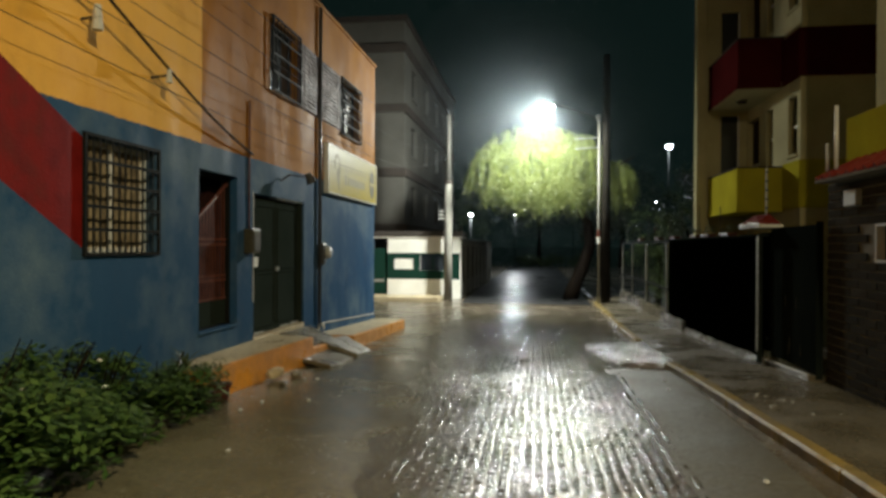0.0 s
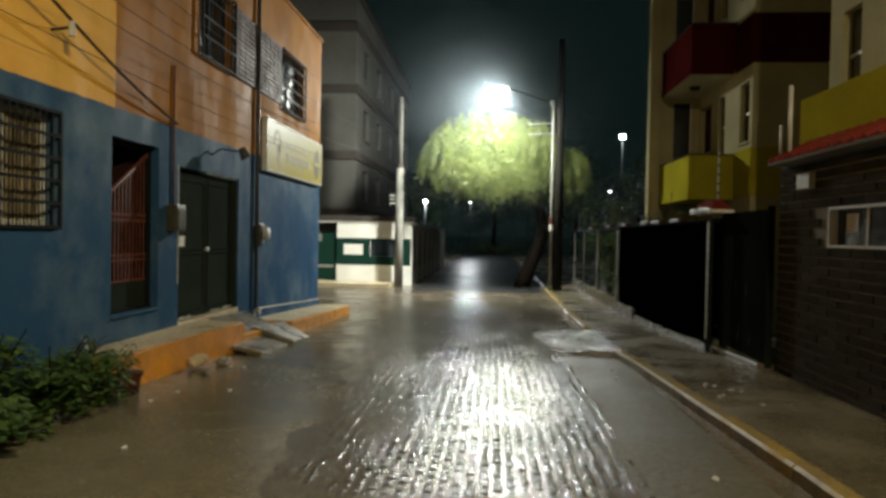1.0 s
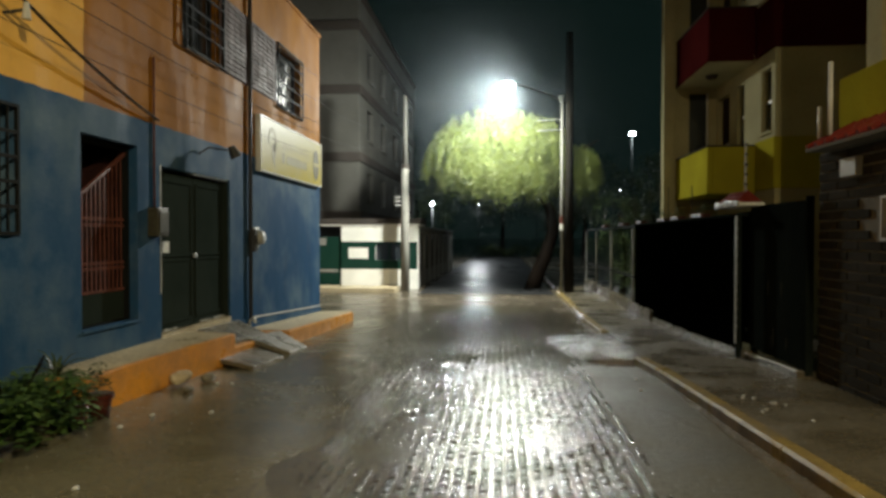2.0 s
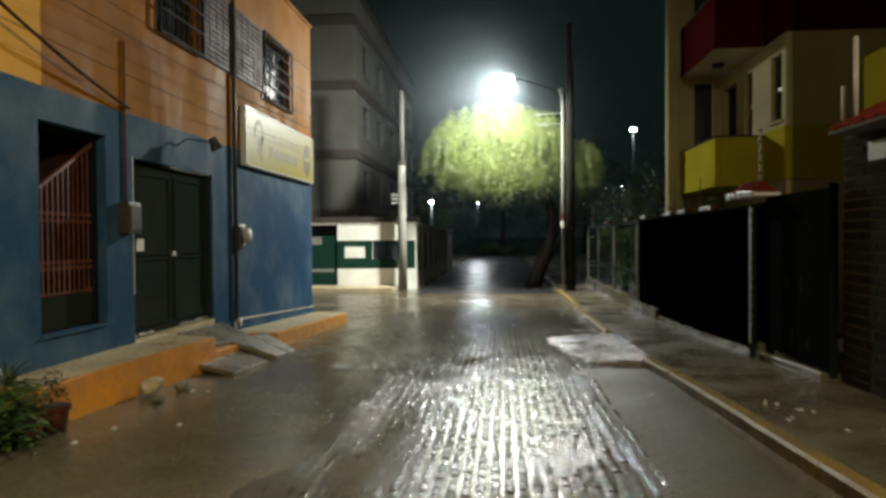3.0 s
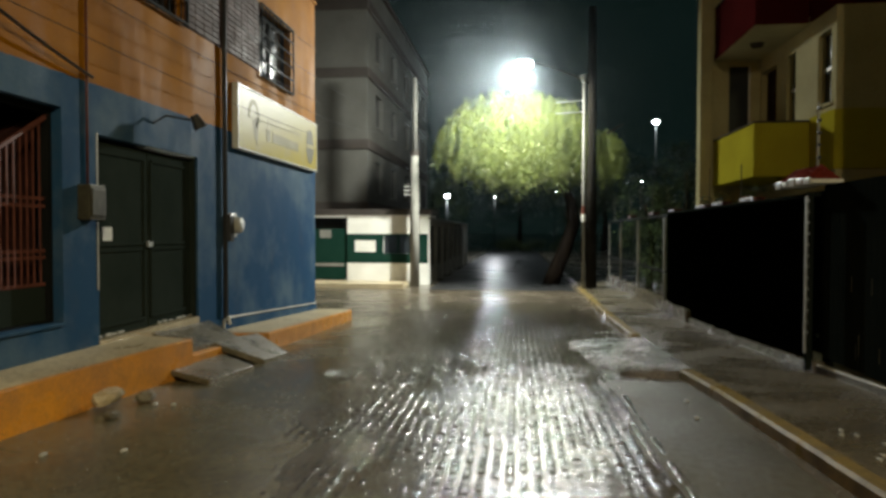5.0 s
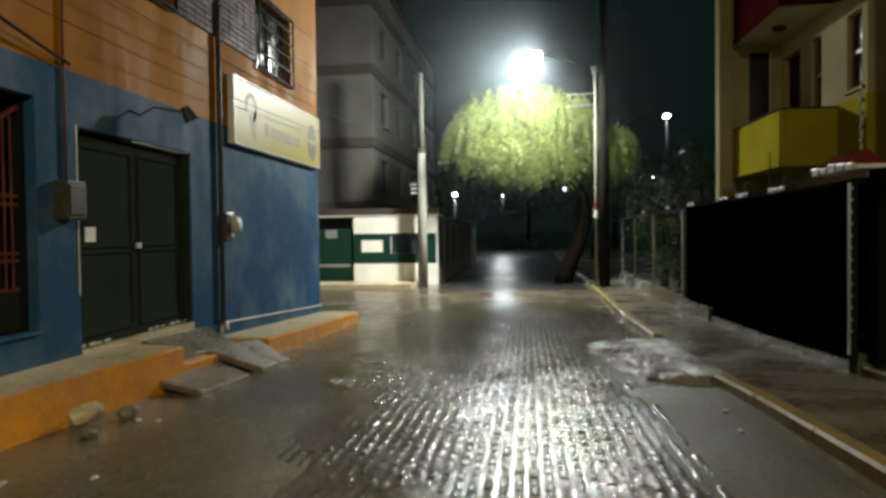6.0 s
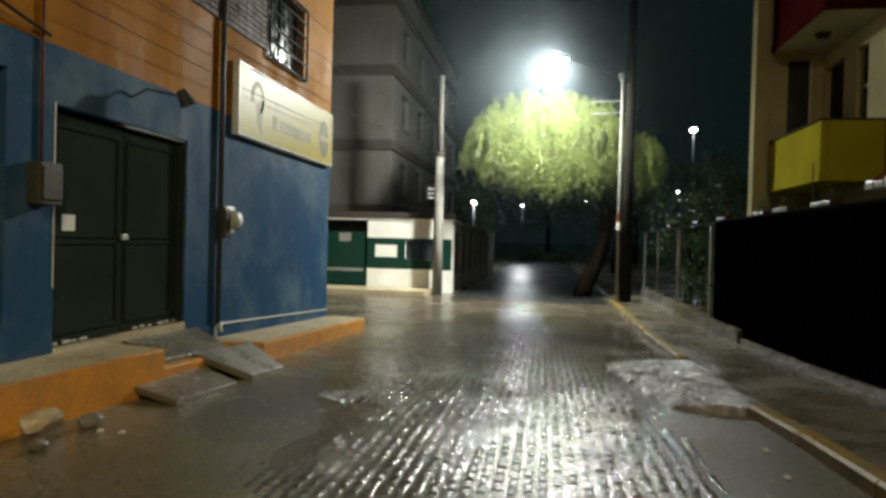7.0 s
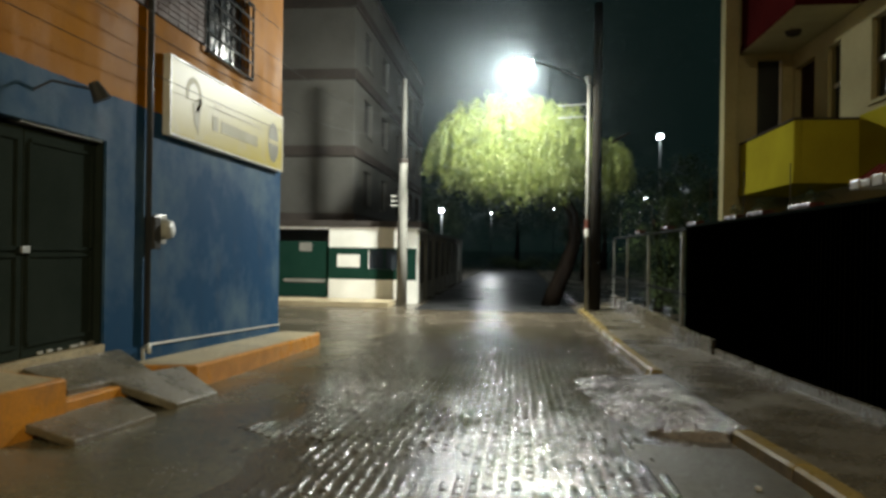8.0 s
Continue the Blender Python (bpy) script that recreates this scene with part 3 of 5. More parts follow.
part("floor_slab", boxed(-9.8, FX - 0.24, -8.8, 15.86, -0.4, 0.36), M_DARK, house)
part("threshold", boxed(FX - 0.24, FX + 0.025, DOOR[0], DOOR[1], DOOR[2], DOOR[2] + 0.03, 0.006), M_FACADE, house)

# double steel gate
gate = part("gate", boxed(FX - 0.13, FX - 0.09, GATE[0] + 0.04, GATE[0] + 1.02, GATE[2] + 0.03, GATE[3] - 0.05, 0.004), M_GATE, house, "dark green double-leaf sheet steel gate")
part("gate_leaf", boxed(FX - 0.13, FX - 0.09, GATE[0] + 1.035, GATE[1] - 0.04, GATE[2] + 0.03, GATE[3] - 0.05, 0.004), M_GATE, gate)
for a in ((GATE[0], GATE[0] + 0.035, GATE[2], GATE[3]), (GATE[1] - 0.035, GATE[1], GATE[2], GATE[3])):
    part("gate_frame", boxed(FX - 0.16, FX - 0.03, *a), M_GREY_STEEL if a[0] == GATE[0] else M_GATE, gate)
part("lintel", boxed(FX - 0.16, FX - 0.02, GATE[0] + 0.9, GATE[1] - 0.035, GATE[3] - 0.02, GATE[3]), M_GREY_STEEL, gate, "pale wet steel lintel")
for y0, y1 in ((GATE[0] + 0.10, GATE[0] + 0.96), (GATE[0] + 1.10, GATE[1] - 0.10)):
    for z in (0.50, 1.28, 1.34, 2.28):
        part("rail", boxed(FX - 0.089, FX - 0.075, y0, y1, z - 0.018, z + 0.018, 0.003), M_GATE, gate)
    for y in (y0, y1):
        part("stile", boxed(FX - 0.089, FX - 0.075, y - 0.018, y + 0.018, 0.52, 2.26, 0.003), M_GATE, gate)
part("edge_strip", boxed(FX + 0.001, FX + 0.006, GATE[0] - 0.022, GATE[0] - 0.006, 0.9, GATE[3] + 0.01), M_PLASTIC, gate, "thin pale edge strip")
part("latch", boxed(FX - 0.075, FX - 0.05, GATE[0] + 0.98, GATE[0] + 1.08, 1.30, 1.36, 0.006), M_GREY_STEEL, gate, "small steel latch")
part("sticker", boxed(FX - 0.0895, FX - 0.087, GATE[0] + 0.20, GATE[0] + 0.36, 1.38, 1.52), M_PAPER, gate, "torn white paper sticker")
part("sill", boxed(FX - 0.24, FX + 0.01, GATE[0], GATE[1], 0.30, GATE[2] + 0.02), M_STEP_TOP, house)

# pale strips draw the glints along the gate's worn wet foot
glint_rng = random.Random(14)
for y in (9.14, 9.26, 9.37, 9.48, 10.26, 10.38, 10.52, 10.70, 10.84, 10.97):
    part("glint_strip", boxed(FX - 0.088, FX - 0.072, y, y + glint_rng.uniform(0.05, 0.11), GATE[2] + 0.035, GATE[2] + glint_rng.uniform(0.052, 0.066), 0.003), M_PLASTIC, gate, "pale strip drawn as a glint on the worn wet foot of the gate")

# sign board with its print
sign = thing("shop_sign", (-3.6, 14.05, 2.7), "pale yellow printed sign board with dark emblems on orange wall", "sign")
SX = -3.565
part("board", boxed(FX, SX, 12.18, 15.93, 2.705, 3.605, 0.006), M_SIGN, sign)
bm = bmesh.new()
for a in ((12.16, 15.95, 2.685, 2.705), (12.16, 15.95, 3.605, 3.625), (12.16, 12.18, 2.705, 3.605), (15.93, 15.95, 2.705, 3.605)):
    box(bm, FX, SX + 0.006, *a)
part("frame", bm, M_ALU, sign)
part("print_bar", boxed(SX, SX + 0.003, 13.26, 13.43, 2.93, 3.12), M_INK_MID, sign, "dark bar of lettering")
part("print_bar", boxed(SX, SX + 0.003, 13.52, 14.82, 2.94, 3.10), M_INK_MID, sign, "dark bar of lettering")
part("print_bar", boxed(SX, SX + 0.003, 13.32, 14.9, 3.235, 3.29), M_INK_PALE, sign, "pale bar of small lettering")


def disc(bm, x, y, z, ry, rz, n=24, a0=0.0, a1=2 * math.pi, inner=0.0, t=0.003):
    """A flat disc, ring or arc on the sign's face."""
    closed = abs(a1 - a0 - 2 * math.pi) < 1e-6
    out, ins = [], []
    for i in range(n if closed else n + 1):
        a = a0 + (a1 - a0) * i / n
        out.append((bm.verts.new((x, y + ry * math.cos(a), z + rz * math.sin(a))), bm.verts.new((x + t, y + ry * math.cos(a), z + rz * math.sin(a)))))
        ins.append((bm.verts.new((x, y + inner * ry * math.cos(a), z + inner * rz * math.sin(a))), bm.verts.new((x + t, y + inner * ry * math.cos(a), z + inner * rz * math.sin(a)))))
    k = len(out)
    for i in range(k if closed else k - 1):
        j = (i + 1) % k
        bm.faces.new((out[i][1], out[j][1], ins[j][1], ins[i][1]))
        bm.faces.new((out[i][0], out[j][0], out[j][1], out[i][1]))
    return bm


part("emblem", disc(bmesh.new(), SX, 15.50, 3.12, 0.235, 0.33, 24, inner=0.02), M_INK, sign, "dark oval medallion emblem")
part("emblem_band", boxed(SX + 0.003, SX + 0.006, 15.29, 15.71, 3.09, 3.16), M_INK_PALE, sign)
part("emblem", disc(bmesh.new(), SX, 12.74, 3.26, 0.20, 0.23, 20, -1.1, 3.5, 0.66), M_INK_MID, sign, "olive curved leaf-shaped emblem")
bm = bmesh.new()
prism(bm, [(0.0, 0.0), (0.24, -0.12), (0.17, 0.36), (0.05, 0.22)], 0, 0.003)
bmesh.ops.transform(bm, matrix=Matrix(((0, 0, 1, SX), (1, 0, 0, 12.70), (0, -1, 0, 3.16), (0, 0, 0, 1))), verts=bm.verts)
part("emblem_tail", bm, M_INK_MID, sign)

# pipes, meters and wall fittings
solo("drain_pipe", tube(bmesh.new(), [(FX + 0.045, 11.81, 0.2), (FX + 0.045, 11.81, 6.0)], 0.035, 8), M_DARK_PIPE, "dark drain pipe down the whole wall", "pipe", smooth=True)
solo("conduit", tube(bmesh.new(), [(FX + 0.016, 8.86, 1.9), (FX + 0.016, 8.86, 3.68)], 0.013, 8), M_RUST, "thin rusty conduit up the wall beside the gate", "conduit", smooth=True)
meter = thing("electric_meter", (FX, 12.0, 1.4), "grey electric meter with dark round back on the blue wall", "meter")
part("back_box", boxed(FX, FX + 0.10, 11.84, 12.0, 1.34, 1.72, 0.02), M_DARK_PIPE, meter)
bm = bmesh.new()
tube(bm, [(FX + 0.02, 12.1, 1.57), (FX + 0.12, 12.1, 1.57), (FX + 0.16, 12.1, 1.57)], 0.125, 16, 0.10)
part("cover", bm, M_PLASTIC, meter, "pale grey rounded meter cover", True)
part("base", boxed(FX, FX + 0.05, 12.0, 12.2, 1.40, 1.74, 0.012), M_PLASTIC, meter)
box1 = thing("meter_box", (FX, 8.84, 1.6), "weathered tin meter box on the blue pillar", "meter box")
part("body", boxed(FX, FX + 0.13, 8.72, 8.97, 1.58, 1.92, 0.015), M_OLD_BOX, box1)
part("lid", boxed(FX + 0.131, FX + 0.145, 8.74, 8.95, 1.62, 1.88, 0.006), M_OLD_BOX, box1)
spot = thing("wall_spotlight", (FX, 10.3, 2.75), "small dark unlit spotlight on a bent arm over the gate", "lamp")
part("arm", tube(bmesh.new(), [(FX, 10.05, 2.70), (FX + 0.10, 10.15, 2.80), (FX + 0.34, 10.45, 2.78)], 0.012, 6), M_DARK_PIPE, spot)
part("head", tube(bmesh.new(), [(FX + 0.30, 10.42, 2.85), (FX + 0.36, 10.47, 2.70)], 0.045, 10, 0.085), M_DARK_PIPE, spot)
insul = thing("insulator_bracket", (FX, 6.55, 3.3), "small pale insulator on a wall bracket holding the cable", "insulator")
part("bracket", tube(bmesh.new(), [(FX, 6.50, 3.42), (FX + 0.2, 6.50, 3.44)], 0.014, 6), M_DARK_PIPE, insul)
part("insulator", tube(bmesh.new(), [(FX + 0.2, 6.50, 3.36), (FX + 0.2, 6.50, 3.42), (FX + 0.2, 6.50, 3.50)], 0.035, 8, 0.022), M_PLASTIC, insul)
insul2 = thing("insulator_bracket", (FX, 5.55, 3.7), "small pale porcelain knob on the yellow wall", "insulator")
part("bracket", tube(bmesh.new(), [(FX, 5.42, 3.66), (FX + 0.16, 5.42, 3.68)], 0.012, 6), M_DARK_PIPE, insul2)
part("insulator", tube(bmesh.new(), [(FX + 0.16, 5.42, 3.56), (FX + 0.16, 5.42, 3.66), (FX + 0.16, 5.42, 3.78)], 0.05, 8, 0.03), M_PLASTIC, insul2)


def sag(a, b, drop, n=14):
    a, b = Vector(a), Vector(b)
    return [a.lerp(b, i / n) - Vector((0, 0, drop * 4 * (i / n) * (1 - i / n))) for i in range(n + 1)]


def cable(pts, r, label):
    return solo("cable", tube(bmesh.new(), pts, r, 5), M_CABLE, label, "cable", "overhead cables")


cable(sag((-2.9, -3.0, 6.9), (FX + 0.2, 6.50, 3.50), 0.12), 0.016, "thick black service cable running down to the wall bracket")
cable(sag((FX + 0.2, 6.50, 3.50), (FX + 0.05, 8.9, 2.95), 0.05), 0.016, "thick black service cable sagging along the wall")
for k, z in enumerate((3.25, 3.62, 3.80, 4.25, 4.70)):
    far = (FX + 0.16 + 0.03 * (k % 3), 15.7, z + 0.10 + 0.05 * k)
    cable(sag((FX + 0.30 + 0.05 * (k % 3), -7.0, z + 0.9 + 0.1 * k), far, 0.42 + 0.04 * k, 24), 0.0045, "thin black overhead cable along the house wall")
    if k % 2:
        cable(sag(far, (-3.0, 25.0, 5.0 + 0.2 * k), 0.35, 12), 0.006, "thin black overhead cable to the concrete pole")

# ---- raised steps along the house ----
def front1(y):
    return float(np.interp(y, (2, 7, 9, 9.7), (-3.12, -3.12, -2.97, -2.94)))


bm = bmesh.new()
prism(bm, [(FX, 6.75), (front1(6.75), 6.75), (front1(7.6), 7.6), (front1(9.0), 9.0), (front1(9.6), 9.55), (FX, 9.75)], -0.3, lambda y: 0.36 - 0.004 * (y - 7))
bmesh.ops.bevel(bm, geom=[e for e in bm.edges if all(v.co.z > 0.2 for v in e.verts)], offset=0.02, segments=2, affect="EDGES", profile=0.5)
step1 = solo("step", bm, M_ORANGE_STEP, "raised orange-painted concrete step, chipped and wet", "step", "house steps")
part("tread", prism(bmesh.new(), [(FX + 0.004, 6.78), (front1(6.78) - 0.05, 6.78), (front1(7.6) - 0.05, 7.6), (front1(9) - 0.05, 9.0), (front1(9.6) - 0.05, 9.50), (FX + 0.004, 9.70)], 0.3, lambda y: 0.364 - 0.004 * (y - 7)), M_STEP_TOP, step1, "worn grey wet tread")

bm = bmesh.new()
top2 = lambda y: 0.12 - 0.046 * (y - 11.4)
prism(bm, [(FX, 11.35), (-2.88, 11.55), (-2.84, 15.9), (-2.95, 16.25), (FX, 16.35)], -0.6, top2)
bmesh.ops.bevel(bm, geom=[e for e in bm.edges if all(v.co.z > -0.3 for v in e.verts)], offset=0.022, segments=2, affect="EDGES", profile=0.5)
step2 = solo("step", bm, M_ORANGE_STEP, "low orange-painted concrete step at the house corner", "step", "house steps")
part("tread", prism(bmesh.new(), [(FX + 0.024, 11.4), (-2.94, 11.6), (-2.90, 15.85), (-2.99, 16.19), (FX + 0.024, 16.29)], -0.3, lambda y: top2(y) + 0.004), M_STEP_TOP, step2, "worn grey wet tread")


def slab(corners, thick, label):
    """A tilted broken ramp slab from its four top corners."""
    bm = bmesh.new()
    up = [bm.verts.new(c) for c in corners]
    dn = [bm.verts.new((c[0], c[1], c[2] - thick)) for c in corners]
    bm.faces.new(up), bm.faces.new(dn[::-1])
    for i in range(4):
        j = (i + 1) % 4
        bm.faces.new((up[i], dn[i], dn[j], up[j]))
    bmesh.ops.bevel(bm, geom=list(bm.edges), offset=0.012, segments=2, affect="EDGES", profile=0.5)
    return solo("ramp_slab", bm, M_SLAB, label, "ramp", "ramp slabs")


slab([(FX + 0.02, 9.95, 0.34), (-3.08, 9.75, 0.22), (-3.05, 11.0, 0.14), (FX + 0.02, 11.35, 0.30)], 0.12, "tilted grey concrete ramp slab under the gate")
slab([(-3.12, 10.3, 0.20), (-2.52, 10.45, -0.03), (-2.48, 11.2, -0.08), (-3.02, 11.5, 0.12)], 0.08, "broken grey ramp slab leaning to the road")
slab([(-2.98, 9.15, 0.10), (-2.52, 9.05, 0.03), (-2.46, 10.0, -0.01), (-2.96, 10.3, 0.06)], 0.06, "wet grey ramp slab sunk to the road")
bm = bmesh.new()
prism(bm, [(-3.16, 9.60), (-2.98, 9.58), (-2.98, 10.55), (-3.16, 10.6)], -0.3, lambda y: 0.17 - 0.05 * (y - 9.6))
bmesh.ops.bevel(bm, geom=[e for e in bm.edges if all(v.co.z > 0.0 for v in e.verts)], offset=0.02, segments=2, affect="EDGES", profile=0.5)
solo("low_kerb", bm, M_ORANGE_STEP, "low worn orange kerb between the steps", "kerb")
solo("rubble_infill", prism(bmesh.new(), [(FX, 9.75), (-3.0, 9.55), (-2.9, 11.55), (FX, 11.35)], -0.4, 0.02), M_SOIL, "dark rubble and mud under the broken ramp", "rubble")


def rock(name, where, size, mat, label, category, seed):
    rng = random.Random(seed)
    bm = bmesh.new()
    bmesh.ops.create_icosphere(bm, subdivisions=2, radius=1.0)
    for v in bm.verts:
        k = 1 + rng.uniform(-0.16, 0.16)
        v.co = Vector((where[0] + size[0] * v.co.x * k, where[1] + size[1] * v.co.y * k, where[2] + size[2] * max(-0.6, min(0.75, v.co.z * k))))
    return solo(name, bm, mat, label, category)


rock("broken_block", (-2.92, 8.05, 0.10), (0.09, 0.18, 0.085), M_STEP_TOP, "broken pale concrete block in the gutter", "rubble", 3)
rock("stone", (-2.74, 8.30, 0.05), (0.07, 0.10, 0.06), M_SLAB, "small wet grey stone beside the step", "stone", 5)
rock("stone", (-2.70, 7.75, 0.04), (0.05, 0.08, 0.04), M_SLAB, "small wet grey stone beside the step", "stone", 8)
rock("stone", (-2.80, 9.75, 0.0), (0.08, 0.11, 0.07), M_SLAB, "small wet grey stone at the ramp", "stone", 11)
solo("white_tap", tube(bmesh.new(), [(FX + 0.06, 11.72, 0.12), (FX + 0.07, 11.70, 0.25), (FX + 0.16, 11.66, 0.30), (FX + 0.20, 11.60, 0.22)], 0.022, 8), M_ALU, "short bent white plastic pipe at the wall's foot", "pipe", smooth=True)


# the first nine are pale flecks added in place of glints on the wet sidewalk
fleck_rng = random.Random(12)
for k in range(9):
    x, y = 2.85 + fleck_rng.uniform(-0.22, 0.22), 7.3 + fleck_rng.uniform(-0.6, 0.6)
    rock("glint_fleck", (x, y, gz(y) + 0.075), (0.013, 0.030, 0.010), M_PLASTIC, "small pale fleck drawn as a wet glint on the sidewalk", "shard", 70 + k)
for k in range(9):
    x, y = fleck_rng.choice((-2.6, -2.3, 1.9)) + fleck_rng.uniform(-0.2, 0.2), fleck_rng.uniform(4.6, 9.0)
    rock("pebble", (x, y, gz(y)), (0.02, 0.03, 0.014), M_PLASTIC, "small pale pebble on the wet road", "pebble", 90 + k)


# ---- planting by the house ----
def leaves(name, centres, n, spread, length, width, mat, parent, seed, droop=0.4, up=0.35):
    """Many small pointed leaves, each of two tilted halves, scattered in clumps."""
    rng = np.random.default_rng(seed)
    verts, faces = [], []
    for _ in range(n):
        c = centres[rng.integers(len(centres))]
        d = rng.normal(size=3)
        d /= np.linalg.norm(d)
        p = np.array(c[:3]) + d * c[3] * spread * rng.uniform(0.35, 1.0) * np.array((1, 1, 0.8))
        a = rng.uniform(0, 2 * math.pi)
        w = np.array((math.cos(a), math.sin(a), rng.uniform(-droop, up)))
        w /= np.linalg.norm(w)
        s = np.cross(w, (0, 0, 1))
        s /= np.linalg.norm(s) + 1e-9
        ln, wd = length * rng.uniform(0.6, 1.3), width * rng.uniform(0.6, 1.3)
        nrm = np.cross(s, w)
        i = len(verts)
        verts += [tuple(p), tuple(p + w * ln * 0.5 + s * wd - nrm * wd * 0.3), tuple(p + w * ln - np.array((0, 0, ln * 0.2))), tuple(p + w * ln * 0.5 - s * wd - nrm * wd * 0.3)]
        faces += [(i, i + 1, i + 2), (i, i + 2, i + 3)]
    me = bpy.data.meshes.new(name)
    me.from_pydata(verts, [], faces)
    me.materials.append(mat)
    ob = new(name, me)
    ob.parent = parent
    ob.matrix_parent_inverse = parent.matrix_basis.inverted()
    return ob


def shrub(where, r, h, label, seed, n=1500, ln=0.085, wd=0.024, flowers=0):
    rng = random.Random(seed)
    s = thing("shrub", where, label, "shrub", "shrubs by the house")
    x, y, z = where
    for k in range(6):
        a = rng.uniform(0, 6.28)
        part("stem", tube(bmesh.new(), [(x, y, z - 0.05), (x + 0.3 * r * math.cos(a), y + 0.3 * r * math.sin(a), z + 0.45 * h), (x + 0.65 * r * math.cos(a), y + 0.65 * r * math.sin(a), z + 0.85 * h)], 0.012, 5, 0.004), M_BARK, s)
    cs = []
    for k in range(24):
        a, q = rng.uniform(0, 6.28), r * math.sqrt(rng.uniform(0, 1))
        cs.append((x + q * math.cos(a), y + q * math.sin(a), z + h * rng.uniform(0.04, 0.92) * (1 - 0.35 * q / r), r * rng.uniform(0.25, 0.45)))
    leaves("foliage", cs, n, 1.0, ln, wd, M_LEAF, s, seed)
    for k in range(flowers):
        a = rng.uniform(0, 6.28)
        c = (x + 0.75 * r * abs(math.cos(a)), y + 0.8 * r * math.sin(a), z + h * rng.uniform(0.45, 0.8))
        bm = bmesh.new()
        bmesh.ops.create_icosphere(bm, subdivisions=1, radius=0.022, matrix=Matrix.Translation(c) @ Matrix.Diagonal((1, 1, 0.5, 1)))
        part("flower", bm, M_FLOWER, s, "small white flower")
    return s


solo("planting_bed", prism(bmesh.new(), [(FX, 1.5), (-3.0, 1.5), (-3.08, 6.3), (-3.14, 6.74), (FX, 6.74)], -0.2, 0.13), M_SOIL, "dark wet soil bed at the foot of the wall", "planting bed", kind="structure")
shrub((-3.02, 3.5, 0.12), 0.62, 1.15, "dense green shrub with a few white flowers, rain-wet", 21, 4200, flowers=4)
shrub((-3.20, 4.35, 0.12), 0.58, 1.0, "dense green shrub with a few white flowers, rain-wet", 22, 3800, flowers=3)
shrub((-3.30, 5.15, 0.12), 0.52, 0.85, "dark green leafy shrub against the blue wall", 23, 3200)
shrub((-3.25, 5.95, 0.12), 0.48, 0.62, "dark green leafy shrub against the blue wall", 24, 2800)
shrub((-3.45, 2.6, 0.12), 0.5, 0.7, "dark green leafy shrub against the blue wall", 25, 1600)


def strap_plant(where, n, ln, label, seed):
    rng = random.Random(seed)
    s = thing("strap_leaf_plant", where, label, "plant")
    x, y, z = where
    for k in range(n):
        a, e = rng.uniform(0, 6.28), rng.uniform(0.5, 1.25)
        l0, w = ln * rng.uniform(0.7, 1.15), rng.uniform(0.014, 0.022)
        d, sd = Vector((math.cos(a), math.sin(a), 0)), Vector((-math.sin(a), math.cos(a), 0))
        bm = bmesh.new()
        prev = None
        for i in range(7):
            t = i / 6
            p = Vector((x, y, z)) + d * l0 * t * math.cos(e) * (1 + 0.4 * t) + Vector((0, 0, l0 * (math.sin(e) * t - 0.75 * t * t * math.cos(e) - 0.15 * t ** 3)))
            p.z = max(p.z, 0.03)
            ww = w * (1 - t ** 2) + 0.001
            row = (bm.verts.new(p - sd * ww), bm.verts.new(p - Vector((0, 0, ww * 0.5))), bm.verts.new(p + sd * ww))
            if prev:
                for j in range(2):
                    bm.faces.new((prev[j], prev[j + 1], row[j + 1], row[j]))
            prev = row
        # the dark leaf colour here stands for the shade these plants are in
        part("leaf", bm, M_LEAF_DARK, s, smooth=True)
    return s


strap_plant((-3.24, 6.50, 0.13), 30, 0.50, "strap-leaved plant arching over the kerb, shade put into its leaf colour", 31)
strap_plant((-3.42, 6.80, 0.36), 18, 0.40, "strap-leaved plant by the step, shade put into its leaf colour", 32)


def clay_pot(x, y, r, h, label, seed):
    """A tapered pot with a thick rim, soil in it and a few drooping sprigs."""
    z = gz(y)
    p = thing("plant_pot", (x, y, z), label, "pot", "pots at the step")
    part("body", tube(bmesh.new(), [(x, y, z - 0.01), (x, y, z + 0.5 * h), (x, y, z + h)], r * 0.72, 14, r), M_CLAY, p, smooth=True)
    part("rim", tube(bmesh.new(), [(x, y, z + h - 0.03), (x, y, z + h + 0.006)], r * 1.10, 14), M_CLAY, p)
    part("soil", tube(bmesh.new(), [(x, y, z + h - 0.02), (x, y, z + h + 0.012)], r * 0.9, 12), M_SOIL, p)
    leaves("sprig", [(x, y, z + h + 0.10, 0.13), (x - 0.05, y + 0.04, z + h + 0.22, 0.10)], 90, 1.0, 0.07, 0.014, M_LEAF_DARK, p, seed)


clay_pot(-3.00, 6.74, 0.11, 0.19, "dark red clay pot with a thin plant at the step", 33)
clay_pot(-3.02, 6.42, 0.105, 0.17, "dark red clay pot in shade beside the kerb", 34)


# ---- dark brick house ----
BX = 3.78
brick_house = thing("brick_house", (6.2, 2, 0), "low dark brick house with red tiled eave and yellow parapet above", "house")
part("wall", pierced(bmesh.new(), BX + 0.012, 0.22, -9, 8.72, -0.3, 2.46, ((6.40, 7.55, 1.55, 1.95),)), M_MORTAR, brick_house, "pale mortar joints of the brick wall")
part("wall", boxed(BX + 0.232, 9.5, 8.50, 8.72, -0.3, 2.46), M_STONE, brick_house)
part("eave", boxed(BX - 0.20, BX + 0.30, -9, 8.60, 2.46, 2.495, 0.006), M_CONCRETE, brick_house, "pale wet eave edge")
bm = bmesh.new()
